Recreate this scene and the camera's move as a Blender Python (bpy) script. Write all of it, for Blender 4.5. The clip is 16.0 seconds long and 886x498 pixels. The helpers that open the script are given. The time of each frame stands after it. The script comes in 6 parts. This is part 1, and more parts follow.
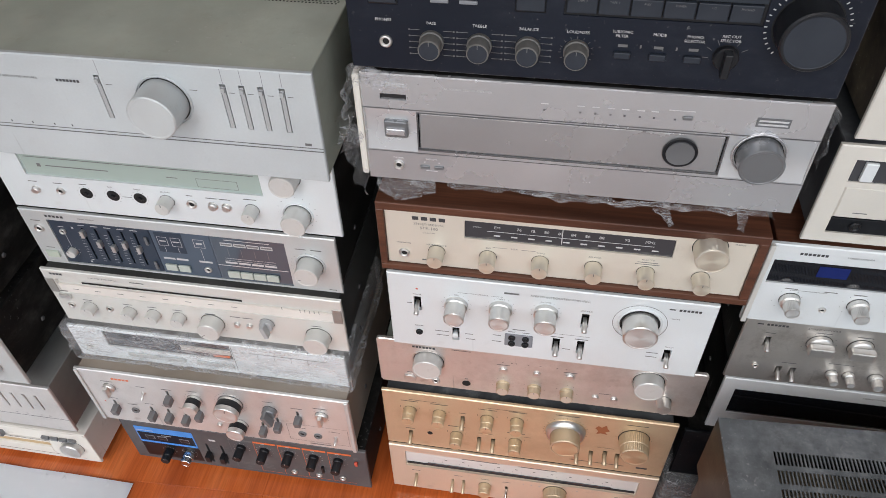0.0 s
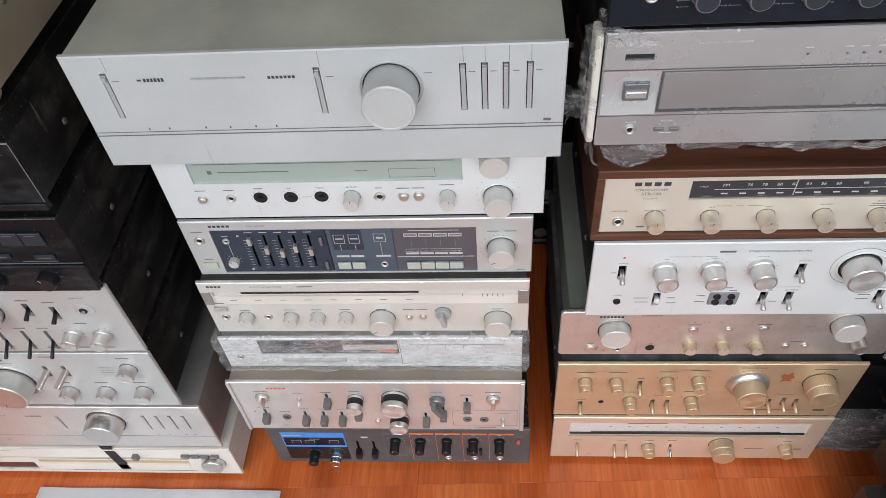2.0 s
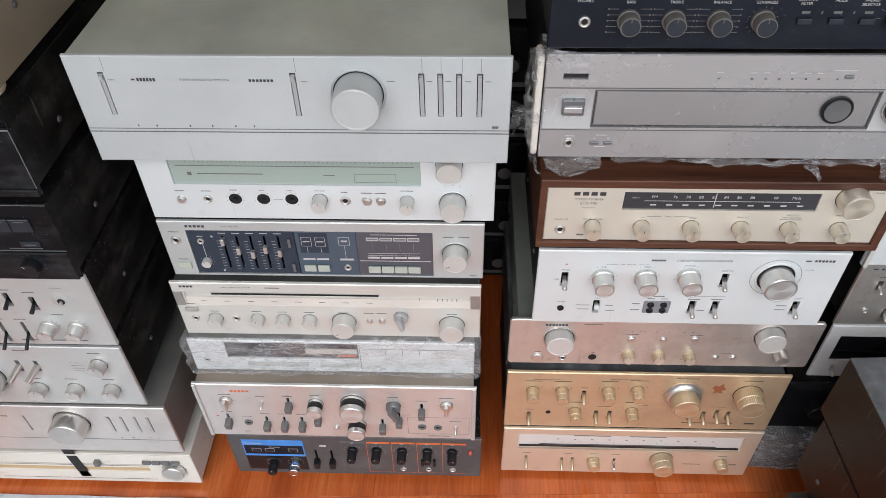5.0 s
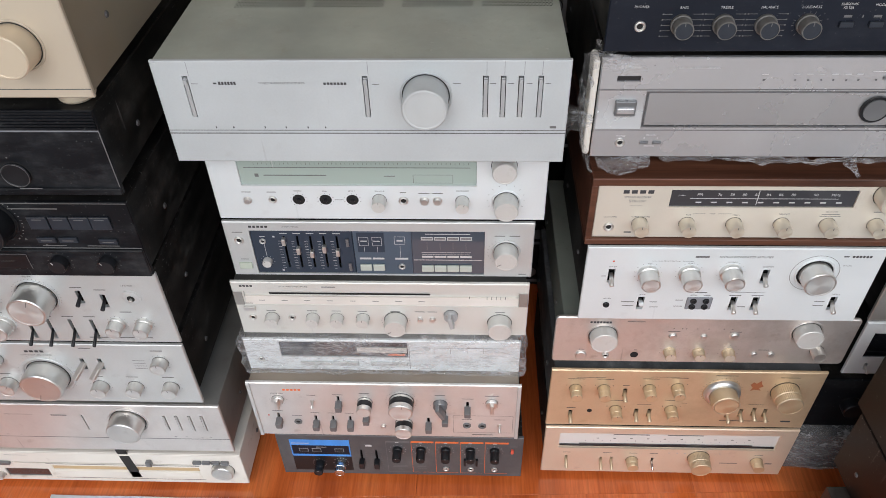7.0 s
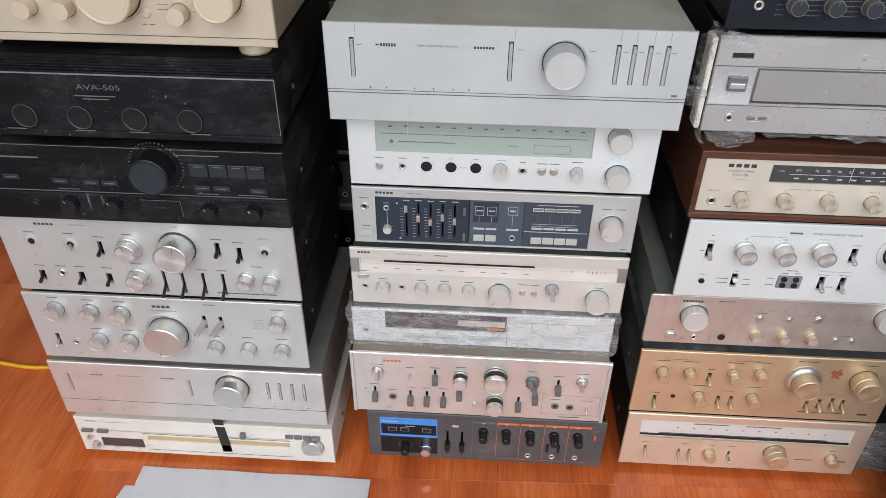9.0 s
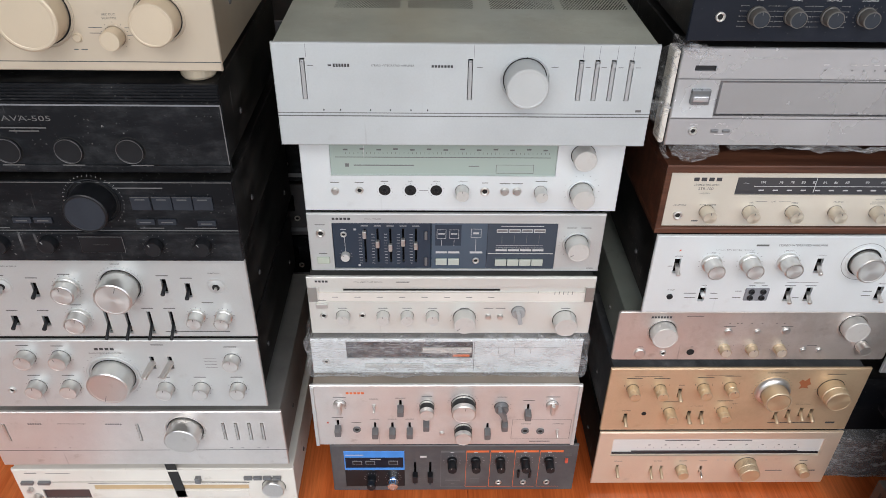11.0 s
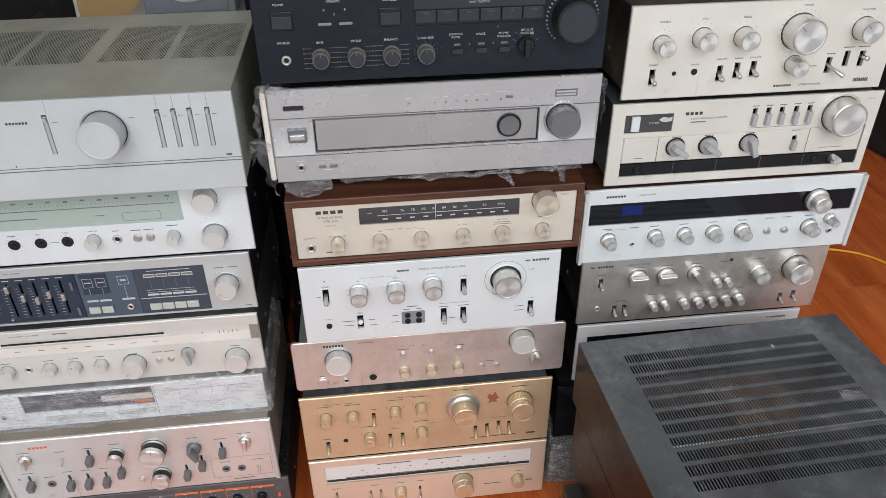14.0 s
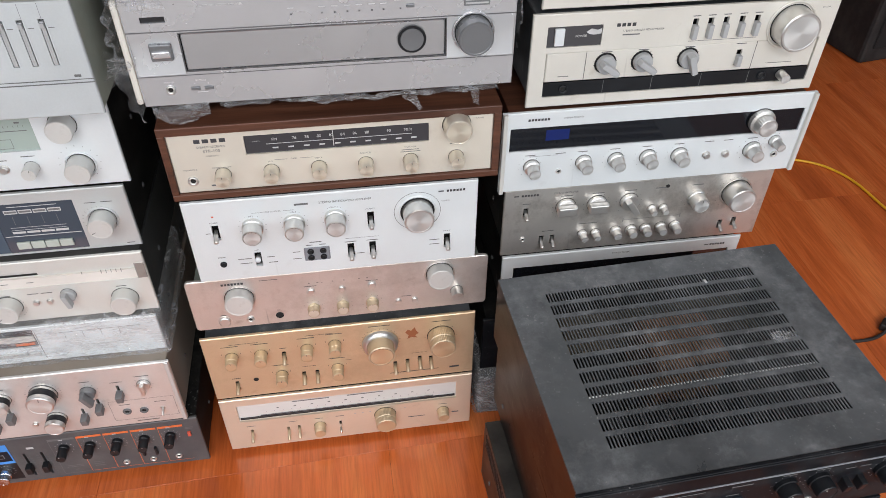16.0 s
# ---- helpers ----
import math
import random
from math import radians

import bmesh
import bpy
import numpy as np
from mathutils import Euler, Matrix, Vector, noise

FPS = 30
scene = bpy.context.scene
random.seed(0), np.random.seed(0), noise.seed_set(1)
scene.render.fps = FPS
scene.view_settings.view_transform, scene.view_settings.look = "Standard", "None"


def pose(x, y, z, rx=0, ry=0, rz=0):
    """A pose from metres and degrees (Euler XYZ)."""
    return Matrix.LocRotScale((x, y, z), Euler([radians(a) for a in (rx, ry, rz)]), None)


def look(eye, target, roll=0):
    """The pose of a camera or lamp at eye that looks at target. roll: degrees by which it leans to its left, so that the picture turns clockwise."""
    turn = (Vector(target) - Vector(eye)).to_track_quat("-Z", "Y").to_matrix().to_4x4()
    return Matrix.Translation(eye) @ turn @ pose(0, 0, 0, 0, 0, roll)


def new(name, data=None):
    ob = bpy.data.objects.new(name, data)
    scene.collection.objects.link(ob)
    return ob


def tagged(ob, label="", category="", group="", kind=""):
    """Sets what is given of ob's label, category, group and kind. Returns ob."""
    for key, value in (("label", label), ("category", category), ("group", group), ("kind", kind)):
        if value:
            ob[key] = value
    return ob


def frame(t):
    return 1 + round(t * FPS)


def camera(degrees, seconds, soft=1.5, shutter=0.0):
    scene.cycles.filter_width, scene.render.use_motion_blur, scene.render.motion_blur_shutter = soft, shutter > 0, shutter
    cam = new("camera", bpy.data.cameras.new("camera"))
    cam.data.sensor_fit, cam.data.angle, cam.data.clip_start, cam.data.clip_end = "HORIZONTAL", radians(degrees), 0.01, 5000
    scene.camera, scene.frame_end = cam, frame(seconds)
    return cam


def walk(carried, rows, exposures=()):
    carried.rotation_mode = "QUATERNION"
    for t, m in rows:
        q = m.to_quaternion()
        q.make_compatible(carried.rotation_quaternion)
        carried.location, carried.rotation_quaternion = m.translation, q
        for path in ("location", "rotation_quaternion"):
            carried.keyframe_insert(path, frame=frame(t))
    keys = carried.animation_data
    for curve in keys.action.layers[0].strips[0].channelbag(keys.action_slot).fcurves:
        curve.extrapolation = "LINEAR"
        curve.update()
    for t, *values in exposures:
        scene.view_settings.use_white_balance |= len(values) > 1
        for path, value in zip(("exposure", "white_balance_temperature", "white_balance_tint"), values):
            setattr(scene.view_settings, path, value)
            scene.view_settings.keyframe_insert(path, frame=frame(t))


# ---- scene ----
cam = camera(61.5, 16.0, 0.85)
METRES, EYE, TILT, LEAN, TURN = 1.9, 1.19, 0.0, 0.0, 10.3
ROWS = [
    (0.0, 0.0, 0.0, 0.0, -1.18, -45.4, 1.17),
    (0.5, -0.0265, 0.0148, -0.0026, -0.94, -45.34, 1.51),
    (1.0, -0.0607, 0.0487, -0.0185, -2.81, -47.48, 3.26),
    (1.5, -0.1012, 0.0605, -0.0123, -3.79, -49.22, 3.61),
    (2.0, -0.1453, 0.0371, -0.0045, -8.03, -48.88, 3.58),
    (2.5, -0.1836, 0.0131, -0.003, -10.15, -47.15, 1.81),
    (3.0, -0.1788, 0.0014, 0.0042, -11.0, -44.91, 1.09),
    (3.5, -0.1466, -0.0088, 0.0032, -10.88, -44.65, 0.84),
    (6.0, -0.1468, -0.0255, -0.0014, -7.38, -43.35, 1.14),
    (6.5, -0.18, -0.0237, 0.0025, -7.72, -43.02, 1.53),
    (7.0, -0.1837, -0.0448, 0.0018, -8.46, -41.98, 1.11),
    (7.5, -0.1658, -0.1038, -0.0328, -7.8, -39.18, 0.69),
    (8.0, -0.1913, -0.1406, -0.0324, -6.47, -37.99, 0.21),
    (8.5, -0.2666, -0.1251, -0.0334, -6.41, -36.7, -0.06),
    (11.0, -0.2803, -0.0919, -0.0404, -11.2, -34.94, -0.8),
    (11.5, -0.2756, -0.0996, -0.0411, -12.82, -34.7, -0.29),
    (12.0, -0.2737, -0.1106, -0.0415, -15.1, -34.51, 0.35),
    (12.5, -0.2326, -0.1301, -0.0469, -18.19, -34.8, 0.22),
    (13.0, -0.1227, -0.1647, -0.047, -18.08, -34.93, 0.02),
    (13.5, -0.0727, -0.1666, -0.0338, -17.4, -33.69, 0.37),
    (14.0, -0.0637, -0.1534, -0.0241, -17.07, -33.1, 0.46),
    (14.5, -0.0597, -0.1482, -0.0198, -16.71, -32.78, 0.11),
    (15.0, -0.0278, -0.1657, -0.0216, -17.4, -33.36, -0.12),
    (15.5, -0.0145, -0.1745, -0.0284, -18.71, -35.8, 0.21),
    (16.0, -0.0, -0.1082, -0.0343, -18.97, -41.32, -0.53),
]
walk(cam, [(t, pose(0, 0, EYE, TILT, LEAN, TURN) @ pose(METRES * x, METRES * y, METRES * z, 90 + pitch, roll, yaw)) for t, x, y, z, yaw, pitch, roll in ROWS], [(0.0, 0.02), (8.0, 0.02), (13.0, 0.0), (15.0, 0.0), (16.0, 0.08)])

# ---- light ----
world = bpy.data.worlds.new("daylight")
scene.world = world
world.use_nodes = True
wn = world.node_tree.nodes
sky = wn.new("ShaderNodeTexSky")
sky.sky_type = "NISHITA"
sky.sun_disc = False
sky.sun_elevation = radians(49)
sky.sun_rotation = radians(189)
world.node_tree.links.new(sky.outputs[0], wn["Background"].inputs[0])
wn["Background"].inputs[1].default_value = 0.12


def area(name, m, sx, sy, watts, colour):
    lamp = bpy.data.lights.new(name, "AREA")
    lamp.shape, lamp.size, lamp.size_y, lamp.energy, lamp.color = "RECTANGLE", sx, sy, watts, colour
    ob = new(name, lamp)
    ob.matrix_world = m
    return ob


# daylight entering by the wide shop opening behind the camera
area("opening_daylight", look((0.2, -2.0, 1.6), (0.2, 0.6, 0.7)), 5.0, 2.4, 60, (1.0, 0.985, 0.985))
sun_lamp = bpy.data.lights.new("overcast_sun", "SUN")
sun_lamp.energy, sun_lamp.angle, sun_lamp.color = 1.5, radians(40), (1.03, 0.99, 0.955)
sun = new("overcast_sun", sun_lamp)
sun.matrix_world = look((-0.5, -4.0, 5.3), (0.0, 0.4, 0.2))


# ---- materials ----
def mat(name):
    m = bpy.data.materials.new(name)
    m.use_nodes = True
    return m, m.node_tree.nodes, m.node_tree.links, m.node_tree.nodes["Principled BSDF"]


def coords(n, l, scale=(1, 1, 1), space="Object"):
    tc = n.new("ShaderNodeTexCoord")
    mp = n.new("ShaderNodeMapping")
    mp.inputs["Scale"].default_value = scale
    l.new(tc.outputs[space], mp.inputs[0])
    return mp.outputs[0]


def noise_tex(n, l, vec, scale, detail=4.0, rough=0.55):
    t = n.new("ShaderNodeTexNoise")
    t.inputs["Scale"].default_value = scale
    t.inputs["Detail"].default_value = detail
    t.inputs["Roughness"].default_value = rough
    l.new(vec, t.inputs["Vector"])
    return t.outputs[0]


def ramp(n, l, fac, stops):
    r = n.new("ShaderNodeValToRGB")
    e = r.color_ramp.elements
    while len(e) < len(stops):
        e.new(0.5)
    for el, (p, c) in zip(e, stops):
        el.position = p
        el.color = (*c, 1) if len(c) == 3 else c
    l.new(fac, r.inputs[0])
    return r.outputs[0]


def mix(n, l, fac, a, b, kind="MIX"):
    m = n.new("ShaderNodeMix")
    m.data_type, m.blend_type = "RGBA", kind
    for sock, v in ((m.inputs[0], fac), (m.inputs[6], a), (m.inputs[7], b)):
        if isinstance(v, (int, float)):
            sock.default_value = v
        elif isinstance(v, tuple):
            sock.default_value = (*v, 1)
        else:
            l.new(v, sock)
    return m.outputs[2]


def bump(n, l, height, bsdf, strength, distance=0.001):
    b = n.new("ShaderNodeBump")
    b.inputs["Strength"].default_value = strength
    b.inputs["Distance"].default_value = distance
    l.new(height, b.inputs["Height"])
    l.new(b.outputs[0], bsdf.inputs["Normal"])


def grey(v):
    return (v, v, v)


def surface(name, colour, rough=0.5, metallic=0.0, dust=0.0, dust_colour=(0.32, 0.3, 0.27), wear=0.12, grain=0.0, relief=0.05, stain=0.0, stain_colour=(0.2, 0.15, 0.1), brushed=False, spec=0.5, specks=0.0, scratch=0.0, smear=0.0, smear_colour=(0.2, 0.205, 0.21), grime=0.0, grime_colour=(0.05, 0.04, 0.03)):
    """A paint, plastic or metal with cloudy tone, fine grain, dust and stains."""
    m, n, l, b = mat(name)
    v = coords(n, l)
    big = noise_tex(n, l, v, 9, 5)
    fine = noise_tex(n, l, coords(n, l, (3, 3, 220) if brushed else (1, 1, 1)), 60 if brushed else 420, 3)
    dark = tuple(c * (1 - wear) for c in colour)
    light = tuple(min(1, c * (1 + wear * 0.6)) for c in colour)
    col = ramp(n, l, big, [(0.3, dark), (0.72, light)])
    if grain:
        col = mix(n, l, grain, col, ramp(n, l, fine, [(0.3, grey(0.25)), (0.7, grey(1.0))]), "MULTIPLY")
    rr = ramp(n, l, big, [(0.25, grey(max(0.05, rough - 0.08))), (0.75, grey(min(1, rough + 0.1)))])
    if stain:
        s = ramp(n, l, noise_tex(n, l, v, 26, 6, 0.7), [(0.6, grey(0)), (0.72, grey(stain))])
        col = mix(n, l, s, col, stain_colour)
    if dust:
        d = ramp(n, l, noise_tex(n, l, v, 14, 8, 0.68), [(0.42, grey(0)), (0.75, grey(dust))])
        col = mix(n, l, d, col, dust_colour)
        rr = mix(n, l, d, rr, grey(0.9))
    if smear:
        mp = n.new("ShaderNodeMapping")
        mp.inputs["Rotation"].default_value = (0.0, 0.6, 0.3)
        mp.inputs["Scale"].default_value = (1.0, 1.0, 3.2)
        l.new(v, mp.inputs[0])
        a = ramp(n, l, noise_tex(n, l, mp.outputs[0], 8, 7, 0.72), [(0.47, grey(0)), (0.66, grey(smear))])
        a = mix(n, l, 1.0, a, ramp(n, l, noise_tex(n, l, v, 70, 5, 0.7), [(0.35, grey(0.15)), (0.65, grey(1))]), "MULTIPLY")
        col = mix(n, l, a, col, smear_colour)
        rr = mix(n, l, a, rr, grey(0.85))
    if grime:
        a = ramp(n, l, noise_tex(n, l, v, 7, 9, 0.74), [(0.5, grey(0)), (0.6, grey(grime * 0.5)), (0.75, grey(grime))])
        col = mix(n, l, a, col, grime_colour)
        rr = mix(n, l, a, rr, grey(0.6))
    if specks:
        sp = ramp(n, l, noise_tex(n, l, v, 230, 2, 0.5), [(0.66, grey(0)), (0.72, grey(1))])
        where = ramp(n, l, noise_tex(n, l, v, 11, 4, 0.6), [(0.45, grey(0)), (0.7, grey(specks))])
        col = mix(n, l, mix(n, l, 1.0, sp, where, "MULTIPLY"), col, (0.5, 0.5, 0.48))
    if scratch:
        for k, (turn, sc) in enumerate(((0.5, (190, 190, 9)), (-0.9, (150, 150, 7)))):
            mp = n.new("ShaderNodeMapping")
            mp.inputs["Rotation"].default_value = (0.1, turn, 0.2)
            mp.inputs["Scale"].default_value = sc
            l.new(v, mp.inputs[0])
            line = ramp(n, l, noise_tex(n, l, mp.outputs[0], 1.0, 2, 0.4), [(0.7, grey(0)), (0.74, grey(1))])
            where = ramp(n, l, noise_tex(n, l, v, 13 + 5 * k, 3, 0.5), [(0.55, grey(0)), (0.66, grey(scratch))])
            tone = (0.24, 0.235, 0.23) if colour[0] > 0.3 else (0.3, 0.3, 0.3)
            col = mix(n, l, mix(n, l, 1.0, line, where, "MULTIPLY"), col, tone)
    l.new(col, b.inputs["Base Color"])
    l.new(rr, b.inputs["Roughness"])
    b.inputs["Metallic"].default_value = metallic
    b.inputs["Specular IOR Level"].default_value = spec
    if relief:
        bump(n, l, fine, b, relief, 0.0004)
    return m


def plain(name, colour, rough=0.5, metallic=0.0):
    m, n, l, b = mat(name)
    v = coords(n, l)
    c = ramp(n, l, noise_tex(n, l, v, 60, 4), [(0.3, tuple(x * 0.86 for x in colour)), (0.7, colour)])
    l.new(c, b.inputs["Base Color"])
    b.inputs["Roughness"].default_value = rough
    b.inputs["Metallic"].default_value = metallic
    return m


def spun(name, colour, rough=0.36):
    """Turned metal end face with a radial sheen."""
    m, n, l, b = mat(name)
    b.inputs["Base Color"].default_value = (*colour, 1)
    b.inputs["Metallic"].default_value = 0.65
    b.inputs["Roughness"].default_value = rough
    b.inputs["Anisotropic"].default_value = 0.8
    t = n.new("ShaderNodeTangent")
    t.direction_type, t.axis = "RADIAL", "Y"
    l.new(t.outputs[0], b.inputs["Tangent"])
    return m


ALU = surface("brushed_silver_aluminium", (0.62, 0.645, 0.64), 0.42, 0.45, brushed=True, grain=0.16, stain=0.16, wear=0.06, scratch=0.2)
ALU_WHITE = surface("pale_anodised_aluminium", (0.72, 0.76, 0.77), 0.5, 0.22, brushed=True, grain=0.08, wear=0.05, stain=0.08, scratch=0.12)
ALU_COOL = surface("matt_silver_paint", (0.53, 0.565, 0.575), 0.5, 0.2, grain=0.05, wear=0.08, stain=0.16, stain_colour=(0.36, 0.36, 0.34), scratch=0.25, specks=0.25)
COOL_CAP = surface("worn_silver_knob_paint", (0.52, 0.545, 0.545), 0.42, 0.25, wear=0.12, stain=0.3, stain_colour=(0.33, 0.3, 0.25), relief=0.02)
ALU_GREY = surface("satin_grey_aluminium", (0.655, 0.66, 0.675), 0.25, 0.65, brushed=True, grain=0.16, wear=0.05)
ALU_FLAP = surface("dark_satin_aluminium", (0.54, 0.545, 0.555), 0.23, 0.7, brushed=True, grain=0.12, wear=0.04)
ALU_BAND = surface("polished_silver_band", (0.64, 0.66, 0.675), 0.26, 0.5, wear=0.04, relief=0.01)
SLIDER = surface("grey_slider_metal", (0.4, 0.41, 0.415), 0.4, 0.15, wear=0.1, relief=0.02)
ALU_PINK = surface("bare_brushed_aluminium", (0.75, 0.73, 0.71), 0.4, 0.6, brushed=True, grain=0.15, wear=0.1, stain=0.28, scratch=0.4, specks=0.4, grime=0.22, grime_colour=(0.36, 0.31, 0.27))
ALU_SCUFFED = surface("scuffed_bare_aluminium", (0.74, 0.7, 0.665), 0.37, 0.75, brushed=True, grain=0.15, wear=0.12, stain=0.3, scratch=0.5, specks=0.8, grime=0.4, grime_colour=(0.3, 0.22, 0.16), smear=0.35, smear_colour=(0.6, 0.58, 0.54))
ALU_WORN = surface("tarnished_aluminium", (0.7, 0.675, 0.63), 0.33, 0.75, brushed=True, grain=0.15, wear=0.16, stain=0.35, grime=0.75, grime_colour=(0.13, 0.105, 0.08), scratch=0.3)
ALU_WARM = surface("champagne_aluminium", (0.7, 0.7, 0.66), 0.45, 0.35, brushed=True, grain=0.08, wear=0.05, stain=0.12, scratch=0.15)
CREAM = surface("cream_champagne_panel", (0.7, 0.655, 0.565), 0.42, 0.3, brushed=True, grain=0.06, wear=0.06, stain=0.12)
GOLD_DARK = surface("bronze_gold_aluminium", (0.68, 0.52, 0.345), 0.38, 0.55, brushed=True, grain=0.14, wear=0.1, stain=0.25, stain_colour=(0.42, 0.27, 0.14), specks=0.3, grime=0.35, grime_colour=(0.3, 0.2, 0.11))
GOLD = surface("pale_gold_aluminium", (0.76, 0.64, 0.51), 0.4, 0.5, brushed=True, grain=0.1, wear=0.07, stain=0.18, specks=0.3)
PEARL = surface("pale_gold_paint", (0.56, 0.485, 0.38), 0.4, 0.2, wear=0.06, stain=0.1, specks=0.2)
IVORY = surface("ivory_silver_panel", (0.74, 0.72, 0.655), 0.45, 0.3, brushed=True, grain=0.08, wear=0.07, stain=0.25, stain_colour=(0.42, 0.36, 0.27), scratch=0.25)
OFFWHITE = surface("yellowed_white_plastic", (0.7, 0.67, 0.61), 0.5, 0.0, wear=0.08, stain=0.5, stain_colour=(0.34, 0.28, 0.21), scratch=0.4)
BLACK = surface("black_satin_panel", (0.0055, 0.0066, 0.0088), 0.4, 0.0, wear=0.3, spec=0.2, specks=0.35, scratch=0.45, smear=0.42, smear_colour=(0.08, 0.085, 0.09))
BLUEBLACK = surface("blue_black_panel", (0.008, 0.011, 0.0195), 0.46, 0.0, wear=0.2, spec=0.24, specks=0.2, smear=0.2, smear_colour=(0.06, 0.07, 0.085))
BLACK_DUSTY = surface("dusty_black_steel", (0.062, 0.069, 0.075), 0.31, 0.0, dust=0.4, dust_colour=(0.19, 0.2, 0.21), wear=0.45, spec=0.55, specks=0.35, scratch=0.3, smear=0.8, smear_colour=(0.24, 0.25, 0.26), grime=0.5, grime_colour=(0.02, 0.022, 0.025))
BLACK_SIDE = surface("black_crackle_steel", (0.0065, 0.0065, 0.0065), 0.5, 0.0, dust=0.12, dust_colour=(0.13, 0.12, 0.105), wear=0.3, relief=0.25, stain=0.3, stain_colour=(0.04, 0.028, 0.018), spec=0.28, specks=0.35, scratch=0.3, smear=0.45, smear_colour=(0.13, 0.125, 0.115))
BROWN_SIDE = surface("dark_brown_enamel", (0.0085, 0.007, 0.0065), 0.32, 0.0, wear=0.3, specks=0.3, scratch=0.12, spec=0.2, smear=0.16, smear_colour=(0.04, 0.034, 0.03))
GREEN_GREY = surface("olive_grey_enamel", (0.37, 0.4, 0.34), 0.38, 0.0, dust=0.5, dust_colour=(0.46, 0.46, 0.4), wear=0.25, relief=0.1, specks=0.5, scratch=0.4, stain=0.3, stain_colour=(0.24, 0.22, 0.14), grime=0.3, grime_colour=(0.23, 0.225, 0.165))
STEEL_GREEN = surface("grey_green_steel", (0.22, 0.25, 0.22), 0.45, 0.3, dust=0.4, wear=0.2, stain=0.4, stain_colour=(0.06, 0.06, 0.05))
STEEL = surface("galvanised_steel", (0.42, 0.42, 0.4), 0.45, 0.7, dust=0.3, wear=0.2, stain=0.3)
STEEL_TAN = surface("dusty_steel_lid", (0.3, 0.25, 0.2), 0.55, 0.2, dust=0.6, wear=0.2)
STEEL_DARK = surface("grey_glossy_steel_cover", (0.09, 0.092, 0.09), 0.32, 0.4, dust=0.25, wear=0.2, scratch=0.4)
DARKGREY = surface("dark_grey_plastic", (0.07, 0.07, 0.075), 0.5, 0.0, dust=0.2)
PADDLE = surface("grey_switch_plastic", (0.13, 0.13, 0.135), 0.4, 0.1, dust=0.15)
MIDGREY = surface("grey_plastic", (0.2, 0.21, 0.23), 0.5, 0.0, dust=0.1)
CAVITY = plain("black_interior", (0.008, 0.008, 0.008), 0.8)
RUBBER = plain("black_rubber", (0.02, 0.02, 0.02), 0.8)
INK = plain("dark_print", (0.05, 0.05, 0.055), 0.6)
INK_GREY = plain("grey_print_or_glint", (0.14, 0.14, 0.14), 0.6)
INK_WHITE = plain("white_print", (0.54, 0.54, 0.54), 0.6)
INK_DIM = plain("faint_print", (0.09, 0.09, 0.09), 0.6)
INK_ORANGE = plain("orange_print", (0.75, 0.17, 0.05), 0.5)
INK_RED = plain("red_print", (0.6, 0.1, 0.06), 0.5)
KNOB = surface("turned_aluminium", (0.66, 0.65, 0.625), 0.29, 0.82, wear=0.1, stain=0.25, relief=0.02)
KNOB_DUSTY = surface("dusty_grey_knob_plastic", (0.1, 0.098, 0.092), 0.5, 0.0, wear=0.3, dust=0.5, dust_colour=(0.26, 0.25, 0.23))
KNOB_MATTE = surface("matt_silver_knob", (0.63, 0.63, 0.605), 0.42, 0.35, wear=0.08, stain=0.2, relief=0.02)
KNOB_CREAM = surface("champagne_knob_metal", (0.68, 0.63, 0.535), 0.36, 0.55, wear=0.06, relief=0.02)
KNOB_GOLD = surface("bronze_knob_metal", (0.62, 0.51, 0.36), 0.4, 0.65, wear=0.08, stain=0.15, relief=0.02)
KNOB_GREY = surface("grey_knob_metal", (0.19, 0.197, 0.205), 0.28, 0.45, wear=0.06, relief=0.02)
KNOB_BLACK = surface("black_knob_plastic", (0.0075, 0.0085, 0.0105), 0.34, 0.0, dust=0.06, dust_colour=(0.12, 0.13, 0.145), spec=0.35)
KNOB_SLATE = surface("slate_knob_plastic", (0.019, 0.0245, 0.034), 0.42, 0.0, dust=0.1, dust_colour=(0.12, 0.13, 0.15), spec=0.35)
CAP = spun("spun_aluminium", (0.68, 0.69, 0.675), 0.38)
CAP_CREAM = spun("spun_champagne", (0.72, 0.66, 0.54))
CAP_GOLD = spun("spun_bronze", (0.66, 0.5, 0.32))
CHROME = plain("chrome", (0.8, 0.8, 0.8), 0.12, 1.0)
BLUE = plain("sky_blue_print", (0.06, 0.27, 0.72), 0.45)


